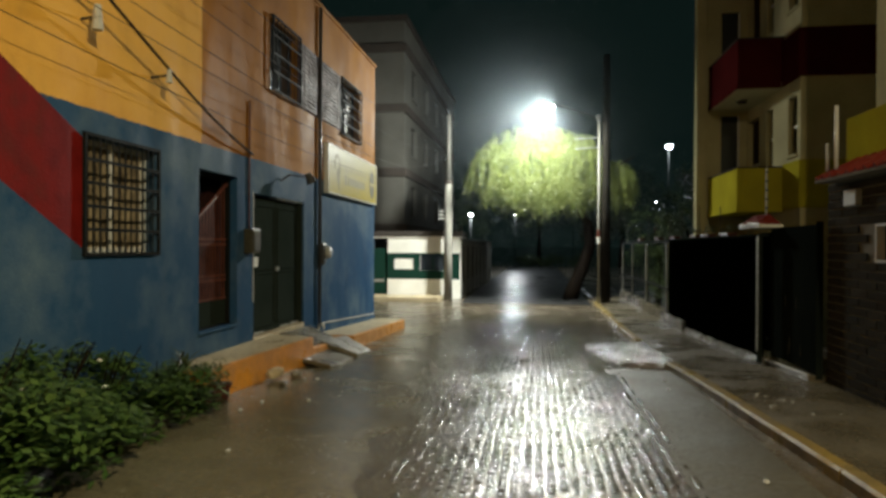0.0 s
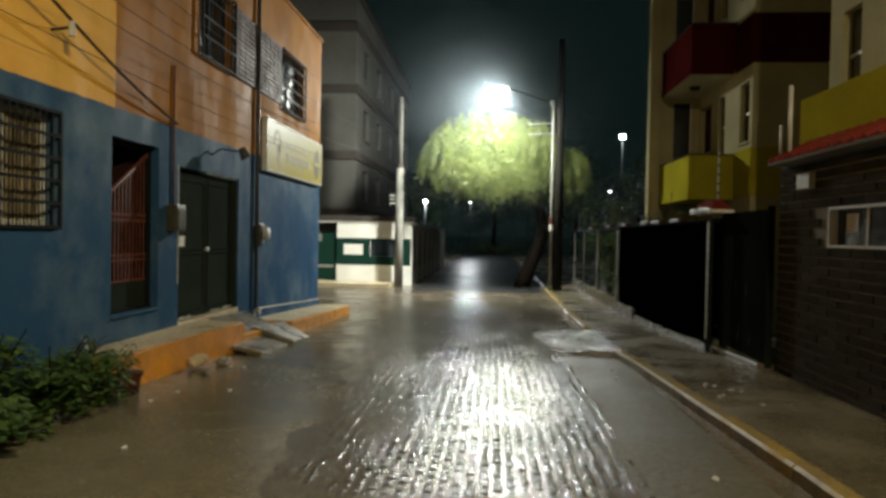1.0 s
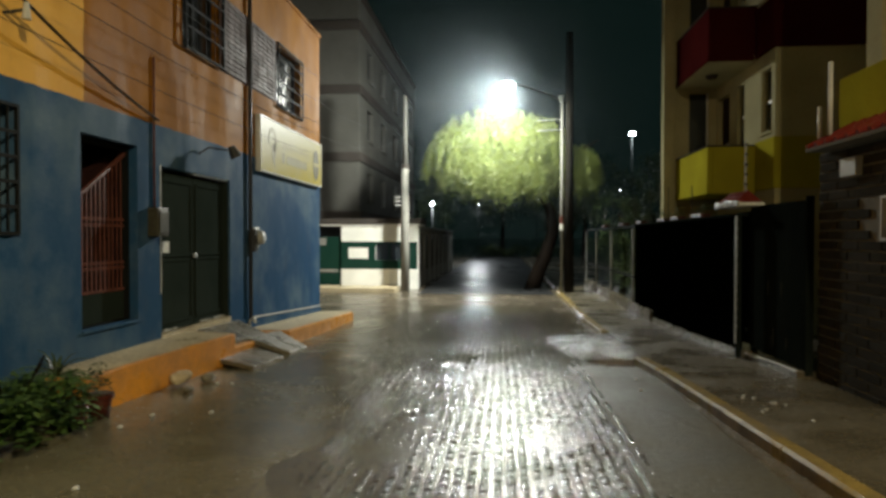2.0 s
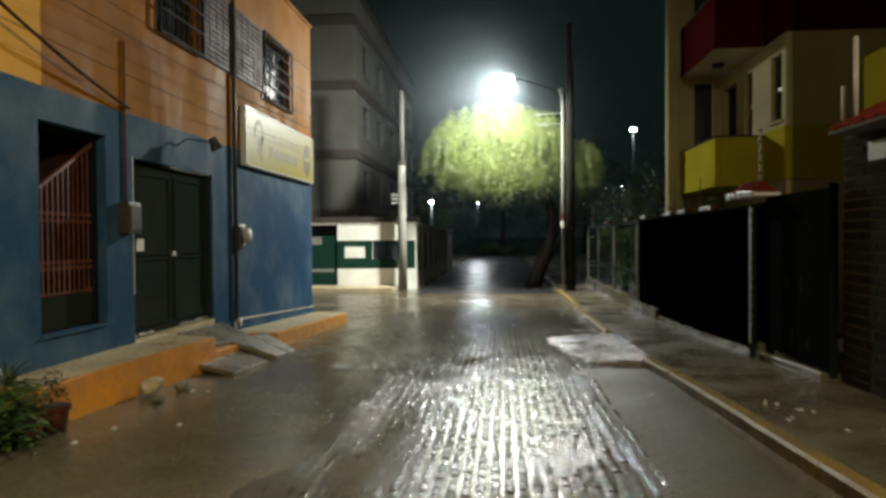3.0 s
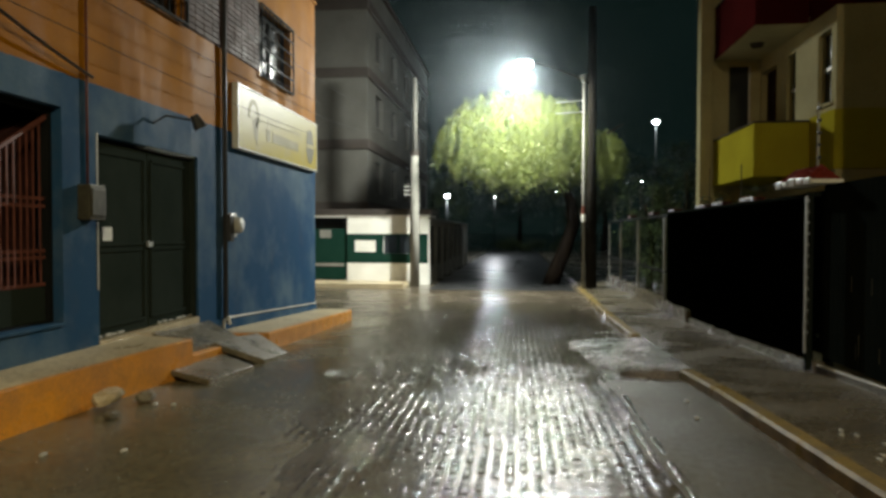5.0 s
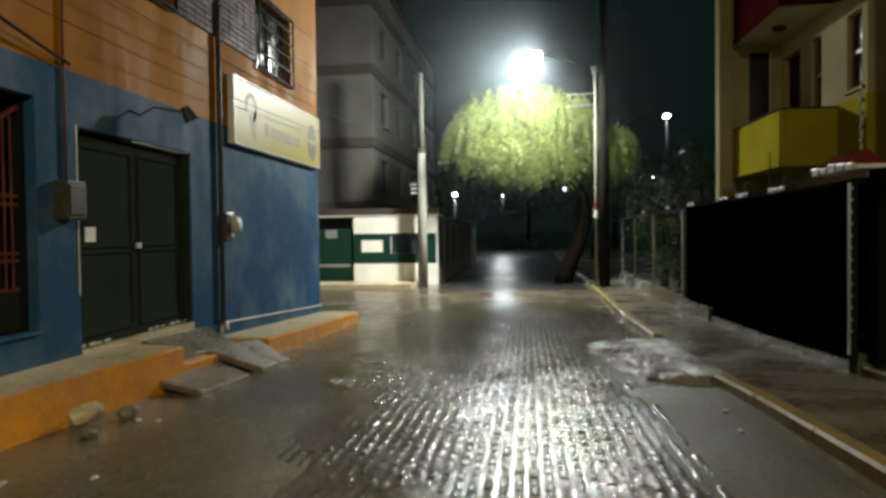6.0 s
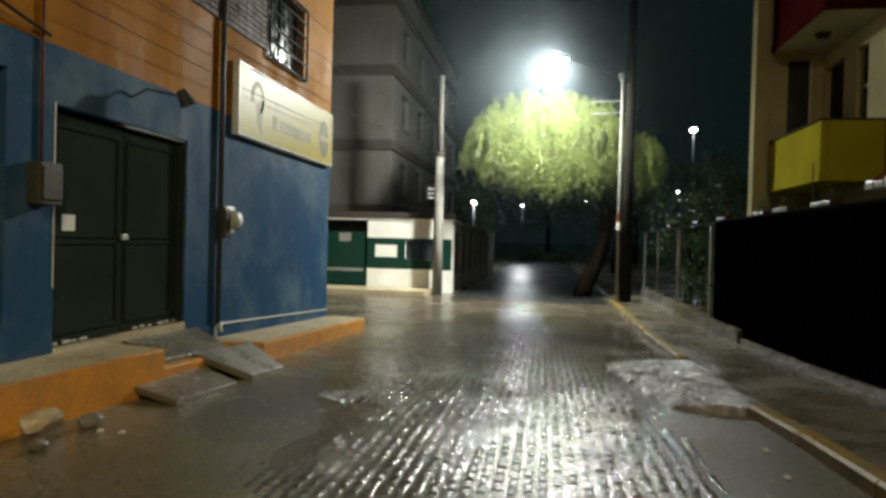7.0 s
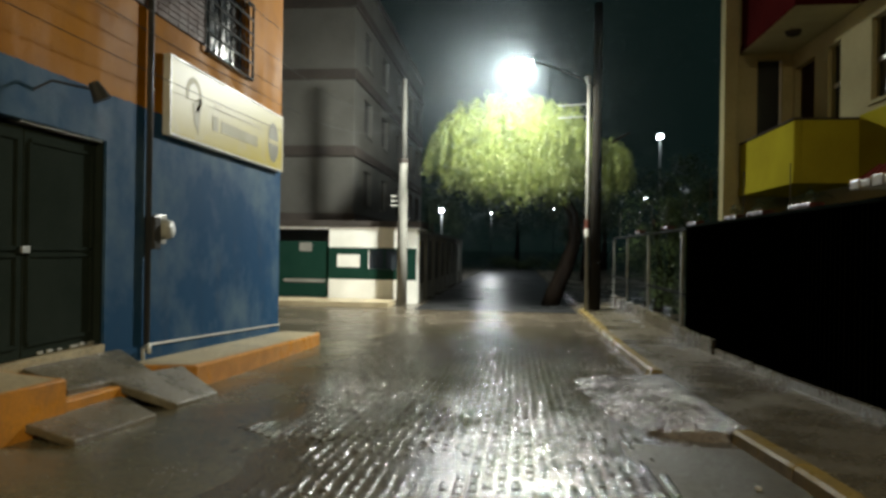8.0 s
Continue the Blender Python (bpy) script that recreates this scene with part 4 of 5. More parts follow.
vs = [bm.verts.new(p) for p in ((BX - 0.19, -9, 2.496), (BX + 0.29, -9, 2.496), (BX + 0.29, -9, 2.74), (BX - 0.19, 8.59, 2.496), (BX + 0.29, 8.59, 2.496), (BX + 0.29, 8.59, 2.74))]
for q in ((0, 1, 2), (3, 5, 4), (0, 2, 5, 3), (0, 3, 4, 1), (1, 4, 5, 2)):
    bm.faces.new([vs[k] for k in q])
tiles = part("eave_tiles", bm, M_TILE_RED, brick_house, "wet red tiled eave")
for k in range(24):
    y = 8.56 - 0.2 * k
    part("tile", tube(bmesh.new(), [(BX - 0.20, y, 2.51), (BX + 0.28, y, 2.755)], 0.028, 6), M_TILE_RED, tiles)
part("parapet", boxed(BX + 0.30, BX + 0.45, -9, 8.95, 2.54, 3.29, 0.012), M_YELLOW, brick_house, "yellow parapet")
part("parapet", boxed(BX + 0.45, 9.5, 8.80, 8.95, 2.54, 3.29, 0.012), M_YELLOW, brick_house)
part("roof_slab", boxed(BX + 0.234, 9.5, -9, 8.95, 2.40, 2.52), M_CONCRETE, brick_house)
part("upper_wall", pierced(bmesh.new(), 4.95, 0.2, -9, 10.10, 2.54, 7.2, ((9.32, 9.76, 3.6, 4.6), (5.0, 5.8, 3.5, 4.75))), M_CREAM, brick_house, "cream upper storey set back")
part("upper_wall", boxed(5.15, 9.5, 9.90, 10.10, 2.46, 7.2), M_CREAM, brick_house)
for y0, y1, z0, z1 in ((9.32, 9.76, 3.6, 4.6), (5.0, 5.8, 3.5, 4.75)):
    w = part("window", boxed(5.06, 5.07, y0, y1, z0, z1), M_GLASS, brick_house)
    part("frame", boxed(5.03, 5.06, y0, y1, 4.0, 4.04), M_ALU, w)
win = part("window", boxed(BX + 0.06, BX + 0.10, 6.96, 6.985, 1.575, 1.925), M_ALU, brick_house, "small white aluminium window with a notice on the glass")
for a in ((6.40, 7.55, 1.55, 1.575), (6.40, 7.55, 1.925, 1.95), (6.40, 6.425, 1.575, 1.925), (7.525, 7.55, 1.575, 1.925)):
    part("frame", boxed(BX - 0.01, BX + 0.10, *a), M_ALU, win)
for a, b in ((6.425, 6.96), (6.985, 7.525)):
    part("pane", boxed(BX + 0.075, BX + 0.082, a, b, 1.575, 1.925), M_GLASS, win)
part("notice", boxed(BX + 0.066, BX + 0.072, 7.14, 7.34, 1.70, 1.88), M_PAPER, win, "white paper notice")
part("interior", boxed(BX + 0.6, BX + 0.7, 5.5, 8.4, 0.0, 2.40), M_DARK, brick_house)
solo("meter_box", boxed(BX - 0.07, BX, 7.85, 8.15, 2.16, 2.34, 0.01), M_PLASTIC, "grey meter box under the eave", "meter box")
for y, h in ((8.45, 3.36), (8.68, 2.95)):
    solo("vent_pipe", tube(bmesh.new(), [(BX - 0.02, y, 2.62), (BX - 0.02, y, h)], 0.022, 10), M_ALU, "white plastic vent pipe standing on the eave", "pipe", "vent pipes", smooth=True)

# ---- fence, gate and canopy ----
fence = thing("fence", (3.62, 13, 0), "tall black sheet metal fence, wet, on a low concrete base", "fence")
for i in range(7):
    y0, y1 = 10.42 + 1.02 * i, 10.42 + 1.02 * (i + 1) + 0.004
    bm = bmesh.new()
    n = 10
    pts = []
    for k in range(n):
        ya, yb = y0 + (y1 - y0) * k / n, y0 + (y1 - y0) * (k + 1) / n
        pts += [(3.60, ya), (3.60, ya + 0.6 * (yb - ya)), (3.622, ya + 0.7 * (yb - ya)), (3.622, ya + 0.9 * (yb - ya))]
    pts.append((3.60, y1))
    a = [bm.verts.new((x, y, gz(y) + 0.16)) for x, y in pts]
    b = [bm.verts.new((x, y, 1.86)) for x, y in pts]
    for k in range(len(pts) - 1):
        bm.faces.new((a[k], a[k + 1], b[k + 1], b[k]))
    bmesh.ops.solidify(bm, geom=bm.faces, thickness=0.004)
    part("panel", bm, M_FENCE, fence)
    part("rail", boxed(3.63, 3.66, y0, y1, 0.35, 0.39), M_FENCE, fence)
part("top_rail", boxed(3.57, 3.66, 10.40, 17.56, 1.86, 1.90, 0.006), M_FENCE, fence)
part("base", strip(bmesh.new(), 3.55, 3.75, 10.30, 15.55, 0.17, 1, 0.3), M_WALK, fence, "low wet concrete base")
gpost = thing("gate_post", (3.52, 10.32, 0), "slim galvanised post with small clips beside the black gate", "post")
part("pole", boxed(3.48, 3.54, 10.30, 10.36, gz(10.3) + 0.08, 1.90, 0.006), M_FENCE, gpost)
part("strip", boxed(3.465, 3.479, 10.305, 10.34, 0.2, 1.86), M_GREY_STEEL, gpost, "pale edge strip")
for i in range(13):
    part("clip", boxed(3.467, 3.477, 10.25, 10.30, 0.42 + 0.115 * i, 0.435 + 0.115 * i), M_GREY_STEEL, gpost)
gate2 = thing("gate", (3.68, 9.5, 0), "black slatted steel gate over a pale sill", "gate")
for i in range(15):
    y = 8.76 + 0.104 * i
    part("slat", boxed(3.66, 3.675, y, y + 0.098, 0.16, 1.95), M_FENCE, gate2)
# thin pale strips stand for streaks of light between the slats
slit_rng = random.Random(8)
for k in range(5):
    y, z = slit_rng.uniform(9.0, 9.9), slit_rng.choice((0.26, 0.30, 0.9))
    part("glint_strip", boxed(3.655, 3.659, y, y + 0.004, z, z + slit_rng.uniform(0.12, 0.3)), M_OLD_BOX, gate2, "thin pale strip drawn as light between the slats")
part("frame", boxed(3.676, 3.71, 8.74, 10.30, 1.93, 1.98), M_FENCE, gate2)
# added black sheet, keeps lit ground from showing through the slat gaps
part("blocking_sheet", boxed(3.677, 3.683, 8.75, 10.95, 0.18, 1.92), M_FENCE, gate2)
part("frame", boxed(3.676, 3.71, 8.74, 10.30, 0.15, 0.20), M_FENCE, gate2)
part("sill", strip(bmesh.new(), 3.58, 3.79, 8.74, 10.28, 0.14, 0.8, 0.35), M_WALK, gate2, "wet concrete sill")
part("sill_edge", tube(bmesh.new(), [(3.585, y, gz(y) + 0.14) for y in (8.76, 9.3, 9.8, 10.26)], 0.015, 6), M_PLASTIC, gate2, "pale worn edge of the sill")
part("jamb", boxed(3.66, 3.74, 8.725, 8.745, 0.1, 2.02), M_FENCE, gate2)
canopy = thing("gate_canopy", (3.64, 10.7, 1.98), "small red-tiled hip canopy with a pale wet edge over the fence", "canopy")
part("slab", boxed(3.46, 3.78, 10.18, 11.16, 1.985, 2.03, 0.012), M_ALU, canopy)
bm = bmesh.new()
low = [bm.verts.new(p) for p in ((3.48, 10.2, 2.032), (3.76, 10.2, 2.032), (3.76, 11.14, 2.032), (3.48, 11.14, 2.032))]
top = [bm.verts.new(p) for p in ((3.64, 10.34, 2.19), (3.64, 11.0, 2.19))]
for q in ((low[3], low[2], low[1], low[0]), (low[0], low[1], top[0]), (low[1], low[2], top[1], top[0]), (low[2], low[3], top[1]), (low[3], low[0], top[0], top[1])):
    bm.faces.new(q)
hip = part("roof", bm, M_TILE_RED, canopy, "wet red tiled hip")
for i in range(8):
    y = 10.25 + 0.12 * i
    part("tile", tube(bmesh.new(), [(3.475, y, 2.04), (3.63, min(max(y, 10.36), 10.98), 2.19)], 0.018, 6, 0.014), M_TILE_RED, hip)
for i in range(5):
    y = 10.20 + 0.19 * i
    part("edge_tile", boxed(3.445, 3.475, y, y + 0.17, 1.975 + 0.008 * (i % 2), 2.05 + 0.012 * (i % 3), 0.012), M_PLASTIC, canopy)
part("support", boxed(3.70, 3.78, 10.36, 10.44, -0.1, 1.984), M_FENCE, canopy)

rail = thing("rail_fence", (3.6, 20, -0.2), "open rail fence with pale posts on a low wall", "fence")
part("low_wall", strip(bmesh.new(), 3.52, 3.72, 15.6, 27.0, 0.30, 1.5, 0.6), M_WALK, rail, "low wet concrete wall")
for y in (17.9, 21.2, 24.25, 26.9):
    part("post", boxed(3.585, 3.645, y - 0.03, y + 0.03, gz(y) + 0.28, 1.80, 0.006), M_GREY_STEEL, rail)
for z in (0.6, 1.82):
    part("rail", boxed(3.595, 3.635, 17.62, 27.0, z, z + 0.05), M_BLACK_STEEL, rail)
for k, y in enumerate((16.6, 18.9, 20.6, 22.6, 24.9)):
    h = thing("shrub", (4.25, y, -0.3), "dark wet garden shrub behind the rail fence", "shrub", "garden shrubs")
    part("stem", tube(bmesh.new(), [(4.25, y, -0.35), (4.25, y, 0.9)], 0.03, 6, 0.012), M_BARK, h)
    leaves("foliage", [(4.25 + random.uniform(-0.25, 0.3), y + random.uniform(-0.9, 0.9), random.uniform(0.1, 1.7), 0.4) for _ in range(14)], 900, 1.0, 0.11, 0.03, M_LEAF_DARK, h, 400 + k)
for i in range(9):
    y = 12.9 + 1.6 * i
    solo("fence_rod", tube(bmesh.new(), [(3.62, y, 1.87), (3.62, y, 2.45 + 0.1 * (i % 3))], 0.008, 6), M_TOWER, "thin steel rod for fence wire", "rod", "fence rods")
tall = thing("fence_rod", (3.62, 10.42, 2.2), "pale fence wire rod with small insulator knobs", "rod", "fence rods")
part("rod", tube(bmesh.new(), [(3.62, 10.42, 2.18), (3.62, 10.42, 2.86)], 0.014, 6), M_GREY_STEEL, tall)
for k in range(5):
    part("knob", boxed(3.60, 3.64, 10.385, 10.41, 2.26 + 0.13 * k, 2.29 + 0.13 * k), M_DARK_PIPE, tall)
for i, y in enumerate((12.6, 14.0, 15.0, 17.2, 19.4, 22.6)):
    p = thing("planter", (3.68, y, 1.88), "shallow clay planter on the fence top", "planter", "fence planters")
    part("trough", boxed(3.59, 3.75, y - 0.30, y + 0.30, 1.90, 1.96, 0.015), M_CLAY, p)
    leaves("sprig", [(3.70, y + d, 2.06, 0.12) for d in (-0.2, 0, 0.2)], 60, 1.0, 0.10, 0.02, M_LEAF_DARK, p, 60 + i)

# ---- balcony house ----
bh_ = thing("balcony_house", (8, 18, 0), "cream three-storey house with yellow balcony and maroon bands", "house")
HX, HY = 5.49, 14.28
WING_X, WING_Y, BAL_X, BAL_Y = 4.26, 17.70, 4.55, 15.20
W1 = [(14.45, 14.95, 3.60, 4.80), (15.88, 16.30, 3.50, 4.80), (16.80, 17.62, 2.60, 4.80)]
W2 = [(14.45, 14.95, 6.60, 7.95), (15.88, 16.30, 6.50, 7.90), (16.80, 17.62, 5.40, 7.90)]
DOORS = [(4.86, 5.31, 2.60, 4.99), (4.86, 5.31, 5.35, 7.58)]
part("wall", pierced(bmesh.new(), HX, 0.22, HY, WING_Y, -0.4, 9.0, W1 + W2), M_CREAM, bh_, "cream rendered street wall")
part("wall", boxed(HX + 0.22, 12, HY, HY + 0.2, -0.4, 9.0), M_CREAM, bh_)
part("wall", pierced(bmesh.new(), WING_Y, 0.2, WING_X + 0.25, 12, -0.4, 9.0, DOORS, "y"), M_CREAM, bh_, "cream wall closing the far end of the balconies")
part("pilaster", boxed(WING_X, WING_X + 0.248, WING_Y - 0.06, WING_Y + 0.2, -0.4, 9.0, 0.01), M_CREAM, bh_, "cream corner pilaster")
part("wall", boxed(HX + 0.3, 12, 18.3, 18.5, -0.4, 9.0), M_CREAM, bh_)
part("roof", boxed(WING_X - 0.1, 12.1, HY - 0.1, 18.6, 9.0, 9.2), M_CONCRETE, bh_)
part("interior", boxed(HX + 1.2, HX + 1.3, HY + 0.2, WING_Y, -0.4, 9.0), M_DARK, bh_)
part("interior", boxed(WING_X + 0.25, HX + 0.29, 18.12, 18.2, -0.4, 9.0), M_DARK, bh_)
for mat, name, z0, z1, out in ((M_YELLOW, "yellow_band", 2.50, 3.46, 0.03), (M_MAROON, "maroon_band", 5.12, 6.08, 0.05)):
    part(name, boxed(HX - out, HX - 0.001, HY - out, BAL_Y - 0.001, z0, z1, 0.006), mat, bh_)
    part(name, boxed(HX, 12, HY - out, HY - 0.001, z0, z1, 0.006), mat, bh_)


def balcony(z0, z1, mat, label):
    """A balcony between the street wall and the end wall: slab, two solid parapets and a dark rail."""
    b = part("balcony", boxed(BAL_X, BAL_X + 0.10, BAL_Y, WING_Y - 0.061, z0 + 0.12, z1, 0.012), mat, bh_, label)
    part("end_panel", boxed(BAL_X + 0.101, HX - 0.001, BAL_Y, BAL_Y + 0.10, z0 + 0.12, z1, 0.012), mat, b)
    part("slab", boxed(BAL_X, HX - 0.001, BAL_Y, WING_Y - 0.001, z0, z0 + 0.119, 0.008), M_CREAM if mat is M_MAROON else mat, b)
    part("fascia", boxed(BAL_X - 0.012, BAL_X - 0.001, BAL_Y - 0.012, WING_Y - 0.061, z0, z0 + 0.14), mat, b)
    part("fascia", boxed(BAL_X, HX - 0.06, BAL_Y - 0.012, BAL_Y - 0.001, z0, z0 + 0.14), mat, b)
    part("rail", boxed(BAL_X - 0.02, BAL_X + 0.12, BAL_Y - 0.02, WING_Y - 0.061, z1, z1 + 0.03, 0.006), M_TOWER_BAND, b)
    part("rail", boxed(BAL_X + 0.121, HX - 0.001, BAL_Y - 0.02, BAL_Y + 0.12, z1, z1 + 0.03, 0.006), M_TOWER_BAND, b)


balcony(2.46, 3.40, M_YELLOW, "yellow balcony parapet")
balcony(5.10, 6.16, M_MAROON, "maroon upper balcony parapet")
part("soffit_light", tube(bmesh.new(), [(4.98, 16.4, 5.099), (4.98, 16.4, 5.03)], 0.13, 14, 0.10), M_TOWER_BAND, bh_, "unlit round ceiling light under the upper balcony")
for k, (y0, y1, z0, z1) in enumerate(W1 + W2):
    w = part("window", boxed(HX + 0.12, HX + 0.13, y0, y1, z0, z1), M_STAIR_SIDE if k % 3 == 2 else M_GLASS, bh_, "brown balcony door leaf" if k % 3 == 2 else "")
    zm = (z0 + z1) / 2
    part("frame", boxed(HX + 0.09, HX + 0.12, y0, y1, zm - 0.03, zm + 0.03), M_ALU, w)
    part("frame", boxed(HX + 0.09, HX + 0.12, y0, y0 + 0.03, z0, zm - 0.03), M_TOWER_BAND, w)
    if k % 3 < 2:
        part("sill", boxed(HX - 0.04, HX - 0.001, y0 - 0.04, y1 + 0.04, z0 - 0.05, z0), M_CREAM, w)
for x0, x1, z0, z1 in DOORS:
    d = part("door", boxed(x0, x1, WING_Y + 0.10, WING_Y + 0.11, z0, z1), M_GLASS, bh_, "dark glazed balcony door")
    part("frame", boxed(x1 - 0.03, x1, WING_Y + 0.06, WING_Y + 0.10, z0, z1), M_ALU, d)

# ---- apartment tower ----
tower = thing("apartment_building", (-10, 36, 0), "grey four-storey apartment building with dark floor bands", "building")
TX, TY = -5.22, 27.6
TW = [(y, y + 1.3, z, z + 1.3) for z in (3.0, 5.65, 8.2) for y in (29.2, 32.4, 36.0, 39.4, 42.0)]
part("wall", pierced(bmesh.new(), TX, -0.25, TY, 44.2, -0.5, 11.1, TW), M_TOWER, tower)
FW = [(-11.2, -10.2, z, z + 1.2) for z in (3.1, 5.7, 8.3)]
part("wall", pierced(bmesh.new(), TY, 0.25, -16, TX - 0.25, -0.5, 11.1, FW, "y"), M_TOWER, tower)
part("roof", boxed(-16, TX + 0.12, TY - 0.12, 44.3, 11.1, 11.32), M_TOWER_BAND, tower)
for z in (2.25, 4.60, 7.28, 9.80):
    part("band", boxed(TX - 0.25, TX + 0.10, TY - 0.10, 44.2, z, z + 0.36, 0.02), M_TOWER_BAND, tower)
    part("band", boxed(-16, TX - 0.25, TY - 0.10, TY - 0.001, z, z + 0.36), M_TOWER_BAND, tower)
for y0, y1, z0, z1 in TW:
    w = part("window", boxed(TX - 0.16, TX - 0.15, y0, y1, z0, z1), M_GLASS, tower)
    part("frame", boxed(TX - 0.15, TX - 0.12, (y0 + y1) / 2 - 0.03, (y0 + y1) / 2 + 0.03, z0, z1), M_TOWER_BAND, w)
    part("sill", boxed(TX, TX + 0.07, y0 - 0.1, y1 + 0.1, z0 - 0.08, z0), M_TOWER, w)
for a0, a1, z0, z1 in FW:
    part("window", boxed(a0, a1, TY + 0.12, TY + 0.13, z0, z1), M_GLASS, tower)
part("interior", boxed(-15.8, -7.5, 29.5, 44, -0.5, 11.0), M_DARK, tower)

# ---- compound wall of the tower ----
cw = thing("compound_wall", (-4, 25.5, -0.3), "white compound wall with dark green band and flat roof", "wall")
WY = 25.45
part("wall", pierced(bmesh.new(), WY, 0.2, -5.42, -2.62, -0.5, 2.0, ((-4.15, -3.15, 0.75, 1.35),), "y"), M_WHITE, cw)
part("green_band", pierced(bmesh.new(), WY - 0.006, 0.005, -5.42, -2.62, 0.42, 1.42, ((-4.15, -3.15, 0.75, 1.35), (-5.15, -4.42, 0.80, 1.20)), "y"), M_GREEN, cw)
wv = part("window", boxed(-4.15, -3.15, WY + 0.09, WY + 0.10, 0.75, 1.35), M_GLASS, cw)
part("frame", boxed(-3.68, -3.62, WY + 0.05, WY + 0.09, 0.75, 1.35), M_GREEN, wv)
part("roof", boxed(-9, -2.50, WY - 0.06, 27.4, 2.06, 2.26, 0.01), M_TOWER_BAND, cw, "flat dark roof slab")
part("cornice", boxed(-9, -2.55, WY - 0.03, 27.2, 2.0, 2.06), M_WHITE, cw)
part("gate_leaf", boxed(-7.2, -5.45, WY + 0.05, WY + 0.09, -0.15, 1.6), M_GREEN, cw, "dark green sheet gate")
part("gate_rail", boxed(-6.9, -5.55, WY + 0.03, WY + 0.049, 0.30, 0.40), M_CONCRETE, cw, "pale rail across the green gate")
part("gate_notice", boxed(-6.4, -6.0, WY + 0.04, WY + 0.049, 1.28, 1.56), M_CONCRETE, cw, "pale grey plate on the green gate")
for i in range(8):
    x = -8.6 + 0.17 * i
    part("picket", boxed(x, x + 0.07, WY - 0.02, WY + 0.02, 0.4, 1.55), M_WHITE, cw)
part("rail", boxed(-8.7, -7.2, WY + 0.021, WY + 0.05, 0.38, 0.46), M_WHITE, cw)
part("pillar", boxed(-9.0, -8.7, WY - 0.05, WY + 0.25, -0.5, 2.0), M_WHITE, cw)
part("low_wall", boxed(-8.7, -7.2, WY, WY + 0.15, -0.5, 0.38), M_WHITE, cw)
for i in range(9):
    y = WY + 0.25 + 2.1 * i
    part("pier", boxed(-2.82, -2.60, y, y + 0.22, -0.5, 1.92), M_WHITE if i in (0, 7, 8) else M_CONCRETE, cw)
    if i < 8:
        part("screen", boxed(-2.76, -2.70, y + 0.23, y + 2.08, -0.3, 1.72), M_WHITE if i == 7 else M_TOWER, cw)
        part("low_wall", boxed(-2.80, -2.66, y + 0.23, y + 2.08, -0.5, 0.25), M_CONCRETE, cw)
part("cap", boxed(-2.86, -2.56, WY + 0.25, 42.8, 1.92, 2.0), M_CONCRETE, cw)
solo("pavement", strip(bmesh.new(), -9.5, -3.2, 23.9, 25.4, 0.12, 1, 0.3), M_STEP_TOP, "pale raised concrete slab before the compound gate", "pavement", kind="structure")

# ---- poles, lamp and tree ----
pole = thing("utility_pole", (-3.0, 25.0, -0.3), "pale round concrete utility pole with cables", "pole")
part("shaft", tube(bmesh.new(), [(-3.0, 25.0, gz(25) - 0.2), (-3.0, 25.0, 4.1)], 0.165, 14, 0.135), M_CONCRETE, pole, smooth=True)
# upper shaft is coloured darker for the part the lamp leaves unlit
part("shaft", tube(bmesh.new(), [(-3.0, 25.0, 4.1), (-3.0, 25.0, 6.6)], 0.10, 12, 0.075), M_TOWER, pole, smooth=True)
part("collar", tube(bmesh.new(), [(-3.0, 25.0, 4.02), (-3.0, 25.0, 4.16)], 0.16, 12), M_TOWER_BAND, pole)
for k in range(3):
    part("bracket", boxed(-3.36, -3.14, 24.90, 24.96, 2.70 + 0.14 * k, 2.74 + 0.14 * k, 0.006), M_PLASTIC, pole, "small pale cable bracket")

lamp_post = thing("street_lamp", (2.65, 23.70, -0.3), "tall dark street lamp with bright white head on long arm", "street lamp")
part("pole", tube(bmesh.new(), [(2.65, 23.70, gz(24) - 0.2), (2.65, 23.70, 8.3)], 0.17, 12, 0.11), M_DARK_POLE, lamp_post, smooth=True)
part("arm", tube(bmesh.new(), [(2.65, 23.70, 5.95), (2.05, 23.3, 6.17), (1.3, 22.8, 6.32), (0.75, 22.42, 6.38)], 0.024, 8), M_TOWER_BAND, lamp_post, smooth=True)
part("head", boxed(LAMP[0] - 0.24, LAMP[0] + 0.24, LAMP[1] - 0.16, LAMP[1] + 0.16, LAMP[2] + 0.03, LAMP[2] + 0.13, 0.025), M_GREY_STEEL, lamp_post)
part("led_panel", boxed(LAMP[0] - 0.21, LAMP[0] + 0.21, LAMP[1] - 0.13, LAMP[1] + 0.13, LAMP[2] - 0.06, LAMP[2] + 0.029, 0.01), M_LED, lamp_post, "glowing white panel")
steel = thing("steel_pole", (2.36, 23.15, -0.3), "thin pale steel pole with a red and white sticker", "pole")
part("shaft", tube(bmesh.new(), [(2.36, 23.15, gz(24) - 0.1), (2.36, 23.15, 5.90)], 0.046, 10), M_CONCRETE, steel, smooth=True)
part("cap", tube(bmesh.new(), [(2.36, 23.15, 5.90), (2.32, 23.13, 6.13)], 0.05, 8, 0.10), M_PLASTIC, steel)
for z in (5.05, 5.38):
    part("crossbar", tube(bmesh.new(), [(2.36, 23.15, z), (1.55, 23.1, z - 0.05)], 0.018, 6), M_GREY_STEEL, steel)
part("sticker", tube(bmesh.new(), [(2.36, 23.15, 1.80), (2.36, 23.15, 2.02)], 0.066, 10), M_PAPER, steel, "white paper sticker")
